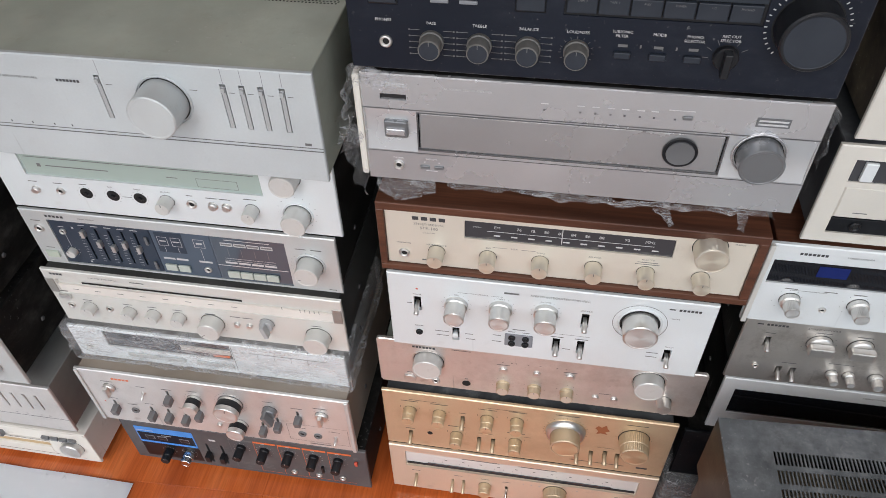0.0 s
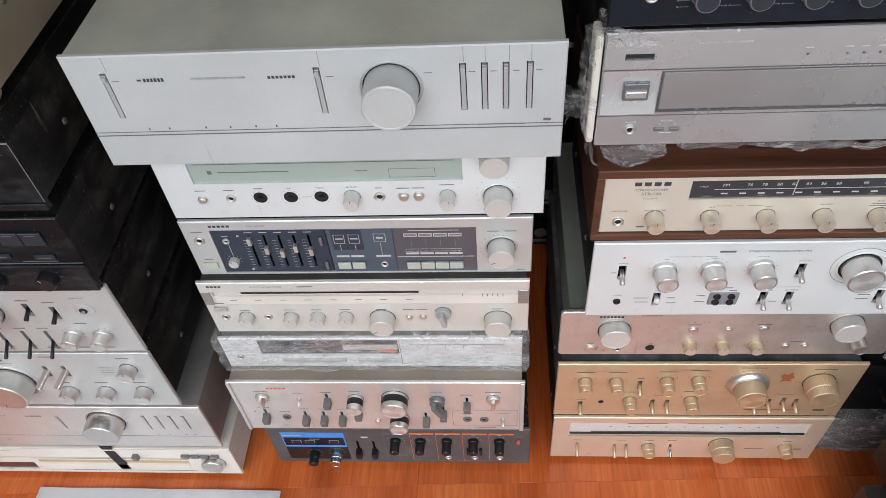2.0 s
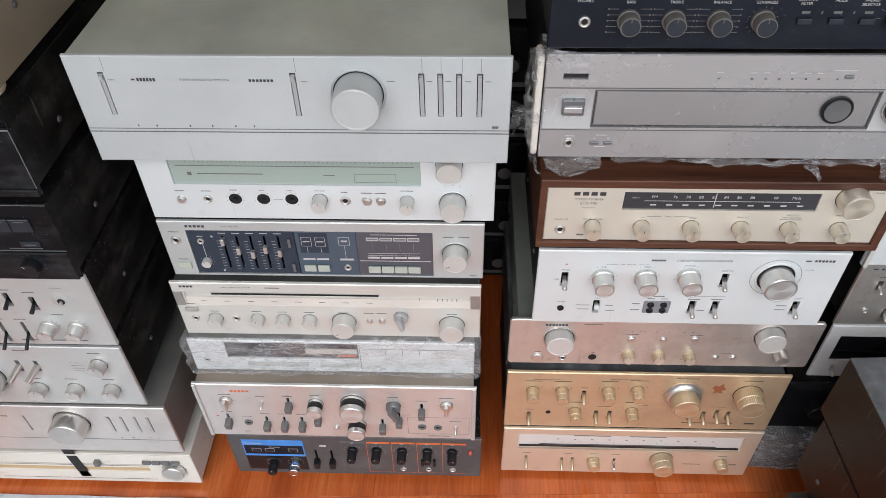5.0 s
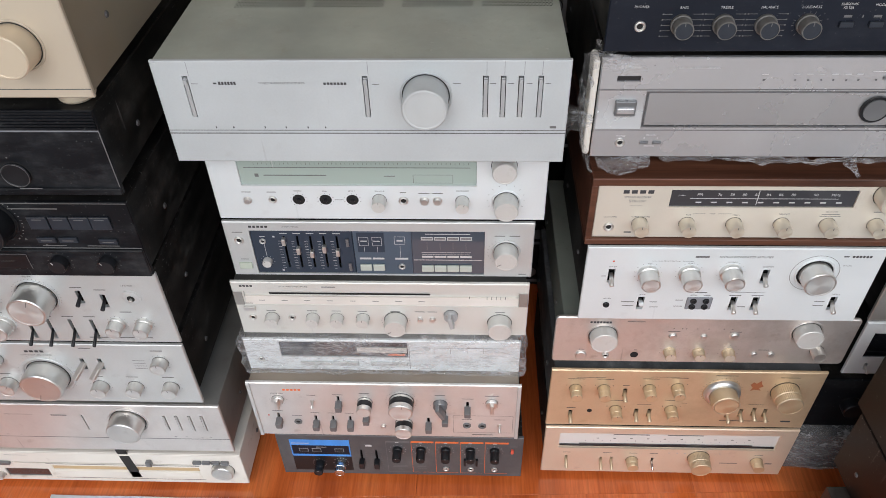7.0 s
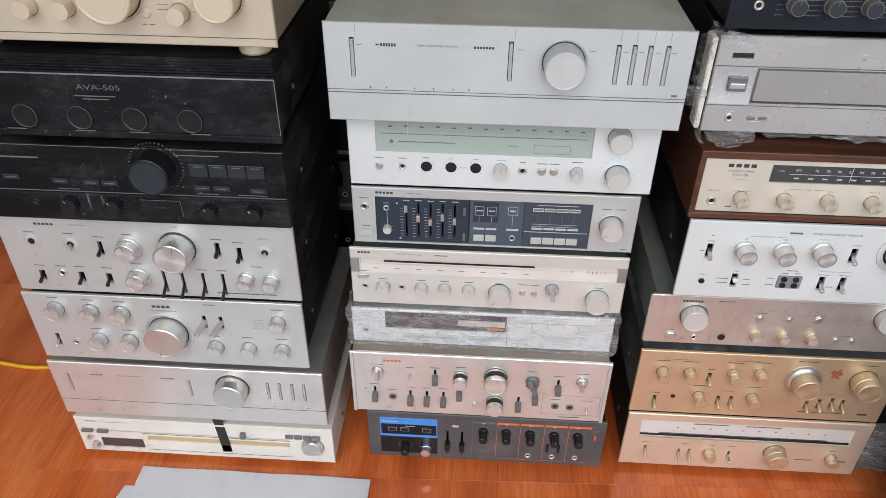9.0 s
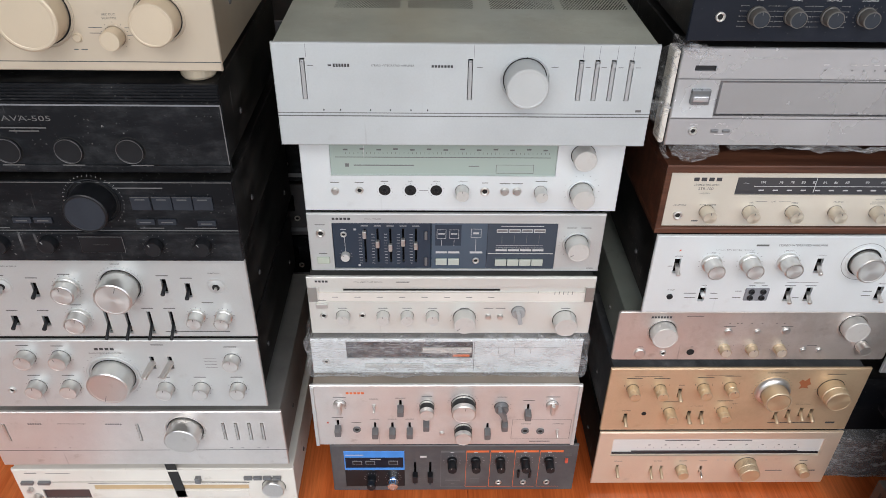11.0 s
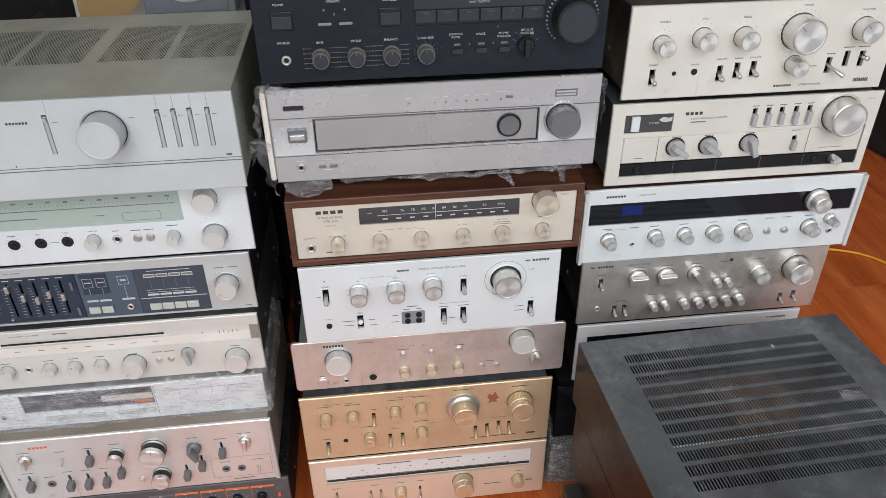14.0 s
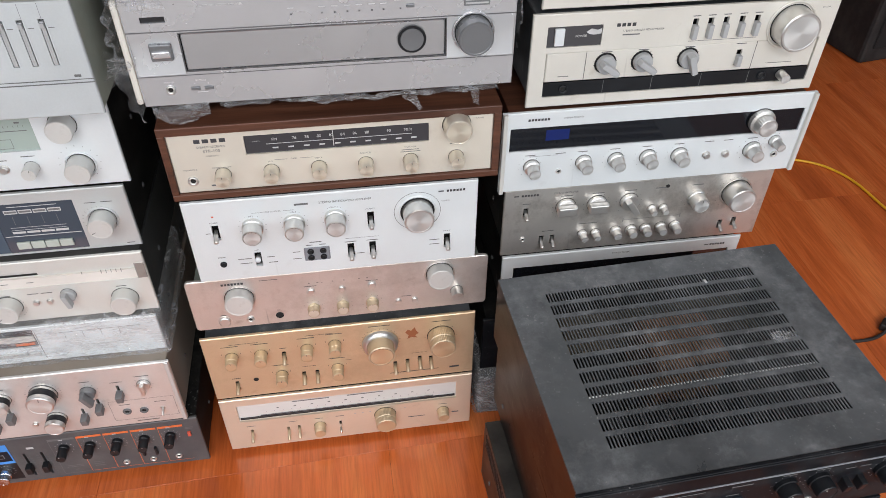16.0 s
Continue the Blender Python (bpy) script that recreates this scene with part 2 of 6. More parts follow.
def wood_floor():
    m, n, l, b = mat("orange_wood_floor")
    oi = n.new("ShaderNodeObjectInfo")
    tc = n.new("ShaderNodeTexCoord")
    off = n.new("ShaderNodeVectorMath")
    off.operation = "MULTIPLY_ADD"
    off.inputs[1].default_value = (1, 1, 1)
    l.new(tc.outputs["Object"], off.inputs[0])
    comb = n.new("ShaderNodeCombineXYZ")
    mul = n.new("ShaderNodeMath")
    mul.operation = "MULTIPLY"
    mul.inputs[1].default_value = 40
    l.new(oi.outputs["Random"], mul.inputs[0])
    l.new(mul.outputs[0], comb.inputs[0])
    l.new(mul.outputs[0], comb.inputs[1])
    l.new(comb.outputs[0], off.inputs[2])
    mp = n.new("ShaderNodeMapping")
    mp.inputs["Scale"].default_value = (9, 0.8, 1)
    l.new(off.outputs[0], mp.inputs[0])
    broad = noise_tex(n, l, mp.outputs[0], 1.3, 5, 0.6)
    mp2 = n.new("ShaderNodeMapping")
    mp2.inputs["Scale"].default_value = (150, 7, 1)
    l.new(off.outputs[0], mp2.inputs[0])
    fine = noise_tex(n, l, mp2.outputs[0], 1.6, 4, 0.65)
    c = ramp(n, l, broad, [(0.28, (0.38, 0.076, 0.019)), (0.5, (0.6, 0.138, 0.034)), (0.75, (0.74, 0.225, 0.066))])
    c = mix(n, l, 0.5, c, ramp(n, l, fine, [(0.3, grey(0.42)), (0.6, grey(1.0))]), "MULTIPLY")
    tone = ramp(n, l, oi.outputs["Random"], [(0, grey(0.93)), (1, grey(1.0))])
    c = mix(n, l, 1.0, c, tone, "MULTIPLY")
    l.new(c, b.inputs["Base Color"])
    l.new(ramp(n, l, noise_tex(n, l, off.outputs[0], 7, 5), [(0.3, grey(0.13)), (0.75, grey(0.28))]), b.inputs["Roughness"])
    bump(n, l, fine, b, 0.06, 0.0005)
    return m


def walnut():
    m, n, l, b = mat("walnut_veneer")
    v = coords(n, l, (1.2, 22, 22))
    v2 = coords(n, l, (5, 160, 160))
    c = ramp(n, l, noise_tex(n, l, v, 2.2, 6, 0.65), [(0.3, (0.045, 0.017, 0.01)), (0.55, (0.11, 0.042, 0.023)), (0.75, (0.17, 0.07, 0.04))])
    c = mix(n, l, 0.5, c, ramp(n, l, noise_tex(n, l, v2, 1.5, 3), [(0.35, grey(0.4)), (0.6, grey(1))]), "MULTIPLY")
    l.new(c, b.inputs["Base Color"])
    b.inputs["Roughness"].default_value = 0.42
    return m


def glass(name, colour, rough=0.06):
    m, n, l, b = mat(name)
    b.inputs["Base Color"].default_value = (*colour, 1)
    b.inputs["Roughness"].default_value = rough
    b.inputs["Coat Weight"].default_value = 0.5
    b.inputs["Coat Roughness"].default_value = 0.03
    return m


def film(name, milk=0.25):
    """Clear crinkled plastic film."""
    m, n, l, b = mat(name)
    v = coords(n, l, (1, 1, 2.2))
    t = n.new("ShaderNodeBsdfTransparent")
    b.inputs["Base Color"].default_value = (0.85, 0.86, 0.88, 1)
    b.inputs["Roughness"].default_value = 0.09
    ms = n.new("ShaderNodeMixShader")
    h = noise_tex(n, l, v, 30, 5, 0.6)
    streaks = None
    for turn, sc in ((0.35, (16, 16, 120)), (-0.5, (14, 14, 95)), (1.2, (12, 12, 80))):
        mp = n.new("ShaderNodeMapping")
        mp.inputs["Rotation"].default_value = (0.15, turn, 0.1)
        mp.inputs["Scale"].default_value = sc
        l.new(v, mp.inputs[0])
        one = ramp(n, l, noise_tex(n, l, mp.outputs[0], 1.0, 3, 0.6), [(0.475, grey(0)), (0.5, grey(1)), (0.525, grey(0))])
        streaks = one if streaks is None else mix(n, l, 1.0, streaks, one, "LIGHTEN")
    crease = streaks
    patch = ramp(n, l, h, [(0.38, grey(milk * 0.25)), (0.55, grey(milk * 0.8)), (0.72, grey(min(1, milk * 2.4)))])
    some = ramp(n, l, noise_tex(n, l, v, 19, 3), [(0.42, grey(0.0)), (0.62, grey(0.7))])
    f = mix(n, l, mix(n, l, 1.0, crease, some, "MULTIPLY"), patch, grey(0.8))
    l.new(f, ms.inputs[0])
    l.new(t.outputs[0], ms.inputs[1])
    l.new(b.outputs[0], ms.inputs[2])
    l.new(ms.outputs[0], n["Material Output"].inputs[0])
    bump(n, l, streaks, b, 0.7, 0.004)
    return m


FLOOR = wood_floor()
WALNUT = walnut()
FILM = film("crinkled_clear_film", 0.17)
FILM_MILKY = film("stretched_milky_film", 0.2)
FILM_BAG = film("thick_milky_film", 0.28)
DIAL_GREEN = glass("pale_green_dial_glass", (0.36, 0.43, 0.39))
DIAL_BLACK = glass("black_dial_glass", (0.008, 0.009, 0.012))
DIAL_SMOKE = glass("smoked_dial_glass", (0.05, 0.05, 0.055))
DIAL_WHITE = glass("pale_dial_glass", (0.62, 0.62, 0.6), 0.1)
DIAL_BLUE = plain("dim_blue_glow_glass", (0.01, 0.02, 0.12), 0.2)
PLASTER = surface("off_white_plaster", (0.72, 0.71, 0.68), 0.8, wear=0.05, relief=0.1)
FOAM = surface("white_foam_sheet", (0.85, 0.88, 0.91), 0.7, wear=0.015, relief=0.1)


# ---- mesh helpers ----
def mesh_ob(name, bm, material, parent=None, label="", smooth=False):
    me = bpy.data.meshes.new(name)
    bmesh.ops.recalc_face_normals(bm, faces=bm.faces)
    if smooth:
        for f in bm.faces:
            f.smooth = True
    bm.to_mesh(me)
    bm.free()
    if smooth == "rim":
        me.set_sharp_from_angle(angle=radians(28))
    if material:
        me.materials.append(material)
    ob = new(name, me)
    if parent:
        ob.parent = parent
    if label:
        ob["label"] = label
    return ob


def part(name, bm, material, parent, label="", smooth=False):
    return mesh_ob(name, bm, material, parent, label, smooth)


def add_box(bm, x0, x1, y0, y1, z0, z1, bevel=0.0, seg=1):
    r = bmesh.ops.create_cube(bm, size=1, matrix=Matrix.Translation(((x0 + x1) / 2, (y0 + y1) / 2, (z0 + z1) / 2)) @ Matrix.Diagonal((abs(x1 - x0), abs(y1 - y0), abs(z1 - z0), 1)))
    if bevel:
        edges = {e for v in r["verts"] for e in v.link_edges}
        bmesh.ops.bevel(bm, geom=list(edges), offset=bevel, segments=seg, affect="EDGES", profile=0.5)
    return bm


def box(x0, x1, y0, y1, z0, z1, bevel=0.0, seg=1):
    return add_box(bmesh.new(), x0, x1, y0, y1, z0, z1, bevel, seg)


def lathe(profile, seg=32, wave=0.0, cx=0.0, cz=0.0):
    """Profile of (radius, y) turned round the y axis; y grows towards the viewer as a negative number."""
    bm = bmesh.new()
    rings = []
    for r, y in profile:
        if r <= 0:
            rings.append([bm.verts.new((cx, y, cz))])
            continue
        ring = []
        for i in range(seg):
            k = r * (1 - wave * (i % 2))
            a = 2 * math.pi * i / seg
            ring.append(bm.verts.new((cx + k * math.cos(a), y, cz + k * math.sin(a))))
        rings.append(ring)
    for a, b in zip(rings, rings[1:]):
        for i in range(seg):
            j = (i + 1) % seg
            if len(a) == 1 and len(b) == 1:
                continue
            if len(a) == 1:
                bm.faces.new((a[0], b[i], b[j]))
            elif len(b) == 1:
                bm.faces.new((a[i], a[j], b[0]))
            else:
                bm.faces.new((a[i], a[j], b[j], b[i]))
    return bm


def plate_mesh(w, h, t, holes=(), c=0.0012):
    """A panel in the xz plane, front at y = 0, with rectangular openings through it and a chamfered rim."""
    bm = bmesh.new()
    xs = sorted({c, w - c, *[v for q in holes for v in (q[0], q[1])]})
    zs = sorted({c, h - c, *[v for q in holes for v in (q[2], q[3])]})
    grid = {}

    def vert(x, y, z):
        k = (round(x, 6), round(y, 6), round(z, 6))
        if k not in grid:
            grid[k] = bm.verts.new(k)
        return grid[k]

    def is_hole(x, z):
        return any(q[0] < x < q[1] and q[2] < z < q[3] for q in holes)

    solid = {}
    for i in range(len(xs) - 1):
        for j in range(len(zs) - 1):
            solid[i, j] = not is_hole((xs[i] + xs[i + 1]) / 2, (zs[j] + zs[j + 1]) / 2)
    for (i, j), s in solid.items():
        x0, x1, z0, z1 = xs[i], xs[i + 1], zs[j], zs[j + 1]
        if s:
            bm.faces.new((vert(x0, 0, z0), vert(x1, 0, z0), vert(x1, 0, z1), vert(x0, 0, z1)))
            continue
        for di, dj, a, b in ((-1, 0, (x0, z0), (x0, z1)), (1, 0, (x1, z0), (x1, z1)), (0, -1, (x0, z0), (x1, z0)), (0, 1, (x0, z1), (x1, z1))):
            if solid.get((i + di, j + dj), False):
                bm.faces.new((vert(a[0], 0, a[1]), vert(b[0], 0, b[1]), vert(b[0], t, b[1]), vert(a[0], t, a[1])))
    inner = [vert(c, 0, c), vert(w - c, 0, c), vert(w - c, 0, h - c), vert(c, 0, h - c)]
    rim = [bm.verts.new(p) for p in ((0, c, 0), (w, c, 0), (w, c, h), (0, c, h))]
    back = [bm.verts.new(p) for p in ((0, t, 0), (w, t, 0), (w, t, h), (0, t, h))]
    for i in range(4):
        j = (i + 1) % 4
        bm.faces.new((inner[i], inner[j], rim[j], rim[i]))
        bm.faces.new((rim[i], rim[j], back[j], back[i]))
    return bm


def rounded_plate(w, h, t, r, c=0.0012):
    """A panel without openings whose four corners are rounded."""
    bm = bmesh.new()
    rings = []
    for y, e in ((t, 0.0), (c, 0.0), (0.0, c)):
        ring = []
        for cx, cz, a0 in ((w - r, h - r, 0), (r, h - r, 90), (r, r, 180), (w - r, r, 270)):
            for k in range(7):
                a = radians(a0 + 15 * k)
                ring.append(bm.verts.new((cx + (r - e) * math.cos(a), y, cz + (r - e) * math.sin(a))))
        rings.append(ring)
    n = len(rings[0])
    for a, b in zip(rings, rings[1:]):
        for k in range(n):
            bm.faces.new((a[k], a[(k + 1) % n], b[(k + 1) % n], b[k]))
    bm.faces.new(rings[-1])
    return bm


MM = 0.001


class Deck:
    """One hi-fi unit. Its origin is the lower left corner of the front panel; u to the right, v up, both in millimetres."""

    def __init__(self, name, label, x0, x1, z0, z1, y, rest, panel, cover, depth=0.33, yaw=0.0, holes=(), inset=6, drop=4, lift=8, thick=5, sides=None, category="amplifier", bare=False, corner=0.0):
        self.root = new(name)
        self.root.matrix_world = pose(x0, y, z0, 0, 0, yaw)
        tagged(self.root, label, category, "stacked hi-fi units")
        self.w, self.h = (x1 - x0) * 1000, (z1 - z0) * 1000
        self.panel = panel
        w, h, t = self.w * MM, self.h * MM, thick * MM
        self.t = thick
        front = rounded_plate(w, h, t, corner * MM) if corner else plate_mesh(w, h, t, [tuple(a * MM for a in q) for q in holes])
        part("front_panel", front, panel, self.root)
        i, d, b = inset * MM, h - drop * MM, lift * MM
        if holes:
            part("chassis_front", box(i + 0.002, w - i - 0.002, t + 0.014, t + 0.02, b + 0.002, d - 0.003), CAVITY, self.root)
        if not bare:
            bm = bmesh.new()
            s = 0.0016
            add_box(bm, i, w - i, t, depth, d - s, d, 0.0007)
            add_box(bm, i, i + s, t, depth, b, d - s, 0)
            add_box(bm, w - i - s, w - i, t, depth, b, d - s, 0)
            part("cover", bm, cover, self.root)
            part("bottom_plate", box(i + s, w - i - s, t, depth, b, b + s), STEEL, self.root)
            part("back_panel", box(i + s, w - i - s, depth - 0.002, depth - 0.0004, b + s, d - s), BLACK_SIDE, self.root)
            for sx in (i + 0.0, w - i - 0.0):
                for k, (fy, fz) in enumerate(((0.09, 0.35), (depth - 0.05, 0.35))):
                    sgn = -1 if sx < w / 2 else 1
                    bm = lathe([(0.0, -0.0022), (0.003, -0.0018), (0.0042, 0.0), (0.0, 0.0)], 12)
                    bmesh.ops.transform(bm, matrix=pose(sx, fy, h * fz, 0, 0, 90 * sgn), verts=bm.verts)
                    part("screw", bm, DARKGREY, self.root)
            low = rest - z0
            for fx in (0.05, w - 0.05):
                for fy in (0.06, depth - 0.05):
                    bm = lathe([(0, 0), (0.013, 0), (0.016, b - low), (0, b - low)], 16)
                    bmesh.ops.transform(bm, matrix=pose(fx, fy, low, 90), verts=bm.verts)
                    part("foot", bm, RUBBER, self.root)
        self.top = z0 + d

    # -- controls --
    metal = None

    def knob(self, u, v, d, length, body=None, cap=None, style="plain", ring=None, gap=True, mark=None, mark_mat=None, turn=0):
        body, cap = body or self.metal or KNOB, cap or self.metal or CAP
        r, L = d / 2 * MM, length * MM
        if style == "plain":
            pr = [(0, 0), (r * 1.0, 0), (r * 1.0, -L * 0.15), (r * 0.98, -L + 0.0012), (r * 0.93, -L), (r * 0.86, -L)]
            bm = lathe(pr, 40)
        elif style == "knurl":
            bm = lathe([(0, 0), (r, 0), (r, -L * 0.55), (r * 0.94, -L * 0.58), (r * 0.95, -L + 0.001), (r * 0.88, -L)], 90, 0.016)
        elif style == "skirt":
            bm = lathe([(0, 0), (r * 1.12, 0), (r * 1.12, -L * 0.22), (r, -L * 0.26), (r, -L + 0.001), (r * 0.94, -L), (r * 0.88, -L)], 40)
        elif style == "step":
            bm = lathe([(0, 0), (r, 0), (r, -L * 0.3), (r * 0.78, -L * 0.36), (r * 0.74, -L + 0.001), (r * 0.68, -L), (r * 0.62, -L)], 56, 0.03)
        elif style in ("wing", "flat"):
            bm = lathe([(0, 0), (r, 0), (r, -L * 0.35), (r * 0.9, -L * 0.42), (0, -L * 0.42)], 32)
        else:
            bm = lathe([(0, 0), (r, 0), (r, -L + 0.001), (r * 0.95, -L), (r * 0.86, -L)], 40)
        ob = part("knob", bm, body, self.root, smooth=False if style in ("knurl", "step") else "rim")
        ob.location = (u * MM, 0, v * MM)
        if gap:
            g = lathe([(r * 1.05, -0.0004), (0, -0.0005)], 32)
            bmesh.ops.translate(g, verts=g.verts, vec=(0, 0, 0.0))
            part("knob_gap", g, CAVITY, ob)
        if ring:
            rr = ring / 2 * MM
            part("collar", lathe([(rr, 0), (rr, -0.0012), (rr - 0.0012, -0.0018), (r * 1.12, -0.0012), (r * 1.12, -0.0006)], 48), self.panel, ob, smooth=True)
        if style == "wing":
            part("grip", box(-r * 0.32, r * 0.32, -L, -L * 0.4, -r * 1.25, r * 0.95, 0.0012, 2), body, ob).rotation_euler = (0, radians(turn), 0)
        elif style == "flat":
            part("grip", box(-r * 0.98, r * 0.98, -L, -L * 0.4, -r * 0.55, r * 0.5, 0.002, 2), body, ob)
        else:
            e = 0.72 if style == "step" else 1.0
            part("cap", lathe([(r * 0.86 * e, -L), (r * 0.84 * e, -L + 0.0003), (r * 0.4, -L + 0.0002), (0, -L + 0.0001)], 40), cap, ob)
            if style == "band":
                part("black_band", lathe([(r * 1.015, -L * 0.2), (r * 1.02, -L * 0.22), (r * 1.02, -L * 0.62), (r * 1.015, -L * 0.64)], 40), KNOB_BLACK, ob, smooth=True)
        if mark is not None:
            b = box(-0.00035, 0.00035, -L - 0.0003, -L + 0.0002, r * 0.5, r * 0.85)
            bmesh.ops.rotate(b, verts=b.verts, cent=(0, 0, 0), matrix=Matrix.Rotation(radians(mark), 3, "Y"))
            part("indicator", b, mark_mat or INK_GREY, ob)
        return ob

    def jack(self, u, v, d, rim=None):
        r = d / 2 * MM
        ob = part("socket", lathe([(r, 0), (r, -0.0018), (r * 0.82, -0.0028), (r * 0.62, -0.0022), (r * 0.5, -0.0006)], 24), rim or KNOB, self.root, smooth=True)
        ob.location = (u * MM, 0, v * MM)
        part("socket_hole", lathe([(r * 0.6, -0.0008), (0, -0.0006)], 20), CAVITY, ob)
        return ob

    def hole(self, u, v, d, m=None):
        ob = part("hole", lathe([(d / 2 * MM, 0), (d / 2 * MM, -0.0005), (0, -0.0005)], 24), m or CAVITY, self.root)
        ob.location = (u * MM, 0, v * MM)
        return ob

    def button(self, u, v, w, h, out=3, m=None, name="push_button", bevel=0.8, deep=0.0):
        ob = part(name, box(-w / 2 * MM, w / 2 * MM, -out * MM, deep * MM, -h / 2 * MM, h / 2 * MM, bevel * MM, 2), m or KNOB, self.root)
        ob.location = (u * MM, 0, v * MM)
        return ob

    def round_button(self, u, v, d, out=4, m=None):
        r = d / 2 * MM
        ob = part("push_button", lathe([(r * 1.25, 0), (r * 1.25, -0.0008), (r, -0.001), (r, -out * MM + 0.0008), (r * 0.85, -out * MM), (0, -out * MM)], 24), m or KNOB, self.root, smooth="rim")
        ob.location = (u * MM, 0, v * MM)
        return ob

    def lever(self, u, v, w=4.5, length=13, tilt=25, m=None, z=0.0):
        """A switch lever standing out of its slot; a positive tilt points it down."""
        bm = lathe([(0, 0.004), (w * 0.36 * MM, 0.004), (w * 0.42 * MM, -length * 0.5 * MM), (w * 0.5 * MM, -length * 0.9 * MM), (w * 0.4 * MM, -length * MM), (0, -length * MM)], 14)
        ob = part("switch_lever", bm, m or KNOB, self.root, smooth=True)
        ob.location = (u * MM, 0, (v + z) * MM)
        ob.rotation_euler = (radians(tilt), 0, 0)
        return ob

    def paddle(self, u, v, w=10, h=14, out=13, m=None):
        bm = box(-w / 2 * MM, w / 2 * MM, -out * MM, 0.003, -h / 2 * MM, h / 2 * MM, 0.0012, 2)
        ob = part("switch_paddle", bm, m or PADDLE, self.root)
        ob.location = (u * MM, 0, v * MM)
        ob.rotation_euler = (radians(8), 0, 0)
        return ob

    def pane(self, u0, u1, v0, v1, m, name="dial_window", y0=2.0, y1=4.0):
        return part(name, box((u0 + 0.15) * MM, (u1 - 0.15) * MM, y0 * MM, y1 * MM, (v0 + 0.15) * MM, (v1 - 0.15) * MM), m, self.root)

    def slab(self, u0, u1, v0, v1, m, name="inlay", out=0.6, bevel=0.3, back=0.0):
        return part(name, box(u0 * MM, u1 * MM, -out * MM, back * MM, v0 * MM, v1 * MM, bevel * MM), m, self.root)

    # -- printing --
    def bars(self, items, m=None, y=-0.3):
        bm = bmesh.new()
        for u, v, w, h in items:
            bm.faces.new([bm.verts.new(((u + a * w / 2) * MM, y * MM, (v + b * h / 2) * MM)) for a, b in ((-1, -1), (1, -1), (1, 1), (-1, 1))])
        return tagged(part("marking_or_glint", bm, m or INK_GREY, self.root), kind="stuff")

    def words(self, items, m=None, y=-0.35):
        """Items of (text, u, v, letter height)."""
        bm = bmesh.new()
        for s, u, v, size, *wide in items:
            cu = bpy.data.curves.new("words", "FONT")
            cu.body, cu.size, cu.align_x, cu.align_y, cu.resolution_u = s, size * MM * 1.4, "CENTER", "CENTER", 2
            ob = new("words", cu)
            me = bpy.data.meshes.new_from_object(ob)
            me.transform(pose(u * MM, y * MM, v * MM, 90) @ Matrix.Diagonal((wide[0] if wide else 1, 1, 1, 1)))
            bm.from_mesh(me)
            bpy.data.objects.remove(ob)
            bpy.data.meshes.remove(me)
            bpy.data.curves.remove(cu)
        return tagged(part("lettering", bm, m or INK, self.root), kind="stuff")

    def logo(self, u, v, w, h, n, m=None, y=-0.35):
        """A maker's mark as a row of plain blocks."""
        s = w / n
        return self.bars([(u - w / 2 + (k + 0.5) * s, v, s * 0.72, h) for k in range(n)], m or INK, y)

    def ticks(self, u, v, r, n, m=None, a0=-140, a1=140, length=2.2, w=0.5, y=-0.3):
        bm = bmesh.new()
        for k in range(n):
            a = radians(a0 + (a1 - a0) * k / (n - 1))
            s, c = math.sin(a), math.cos(a)
            pts = [(r, -w / 2), (r + length, -w / 2), (r + length, w / 2), (r, w / 2)]
            bm.faces.new([bm.verts.new(((u + p * s + q * c) * MM, y * MM, (v + p * c - q * s) * MM)) for p, q in pts])
        return tagged(part("dial_scale", bm, m or INK_GREY, self.root), kind="stuff")

    # flat line: a groove, or a painted edge highlight where the colour is lighter
    def groove_or_glint(self, u0, u1, v0, v1, m=None):
        bm = bmesh.new()
        bm.faces.new([bm.verts.new((a * MM, -0.0002, b * MM)) for a, b in ((u0, v0), (u1, v0), (u1, v1), (u0, v1))])
        return part("groove_or_glint", bm, m or DARKGREY, self.root)


def slots(pts, w, h):
    return [(u - w / 2, u + w / 2, v - h / 2, v + h / 2) for u, v in pts]


def captions(pts, dv, w=16, h=1.6):
    return [(u, v + dv, w, h) for u, v in pts]


# ---- the room ----
def setting(name, bm, m, label, category):
    return tagged(mesh_ob(name, bm, m), label, category, kind="structure")


# unseen front strip has no boards; its dark brown keeps panel reflections less orange
setting("floor", box(-3.2, 4.2, -0.46, 3.7, -0.12, -0.0035), surface("brown_floor_bed", (0.09, 0.03, 0.014), 0.7), "dark brown floor bed with an unseen bare strip left dark for reflections", "floor")
FLOOR_OB = bpy.data.objects["floor"]
# unseen ground, added grey so the metal panels mirror less orange
setting("pavement", box(-14, 15, -14, -0.46, -0.2, -0.02), surface("reflected_grey_ground", (0.36, 0.325, 0.3), 0.8, 0.0, wear=0.2, relief=0.4, stain=0.4, stain_colour=(0.2, 0.19, 0.18)), "unseen grey ground added to give the panels a neutral reflection", "pavement")
setting("wall_north", box(-3.2, 4.2, 3.7, 3.85, -0.12, 3.0), PLASTER, "plain off-white plaster wall", "wall")
setting("wall_west", box(-3.35, -3.2, -1.25, 3.85, -0.12, 3.0), PLASTER, "plain off-white plaster wall", "wall")
setting("wall_east", box(4.2, 4.35, -1.25, 3.85, -0.12, 3.0), PLASTER, "plain off-white plaster wall", "wall")
bm = bmesh.new()
add_box(bm, -3.35, -2.4, -1.25, -1.1, -0.12, 3.0)
add_box(bm, 2.8, 4.35, -1.25, -1.1, -0.12, 3.0)
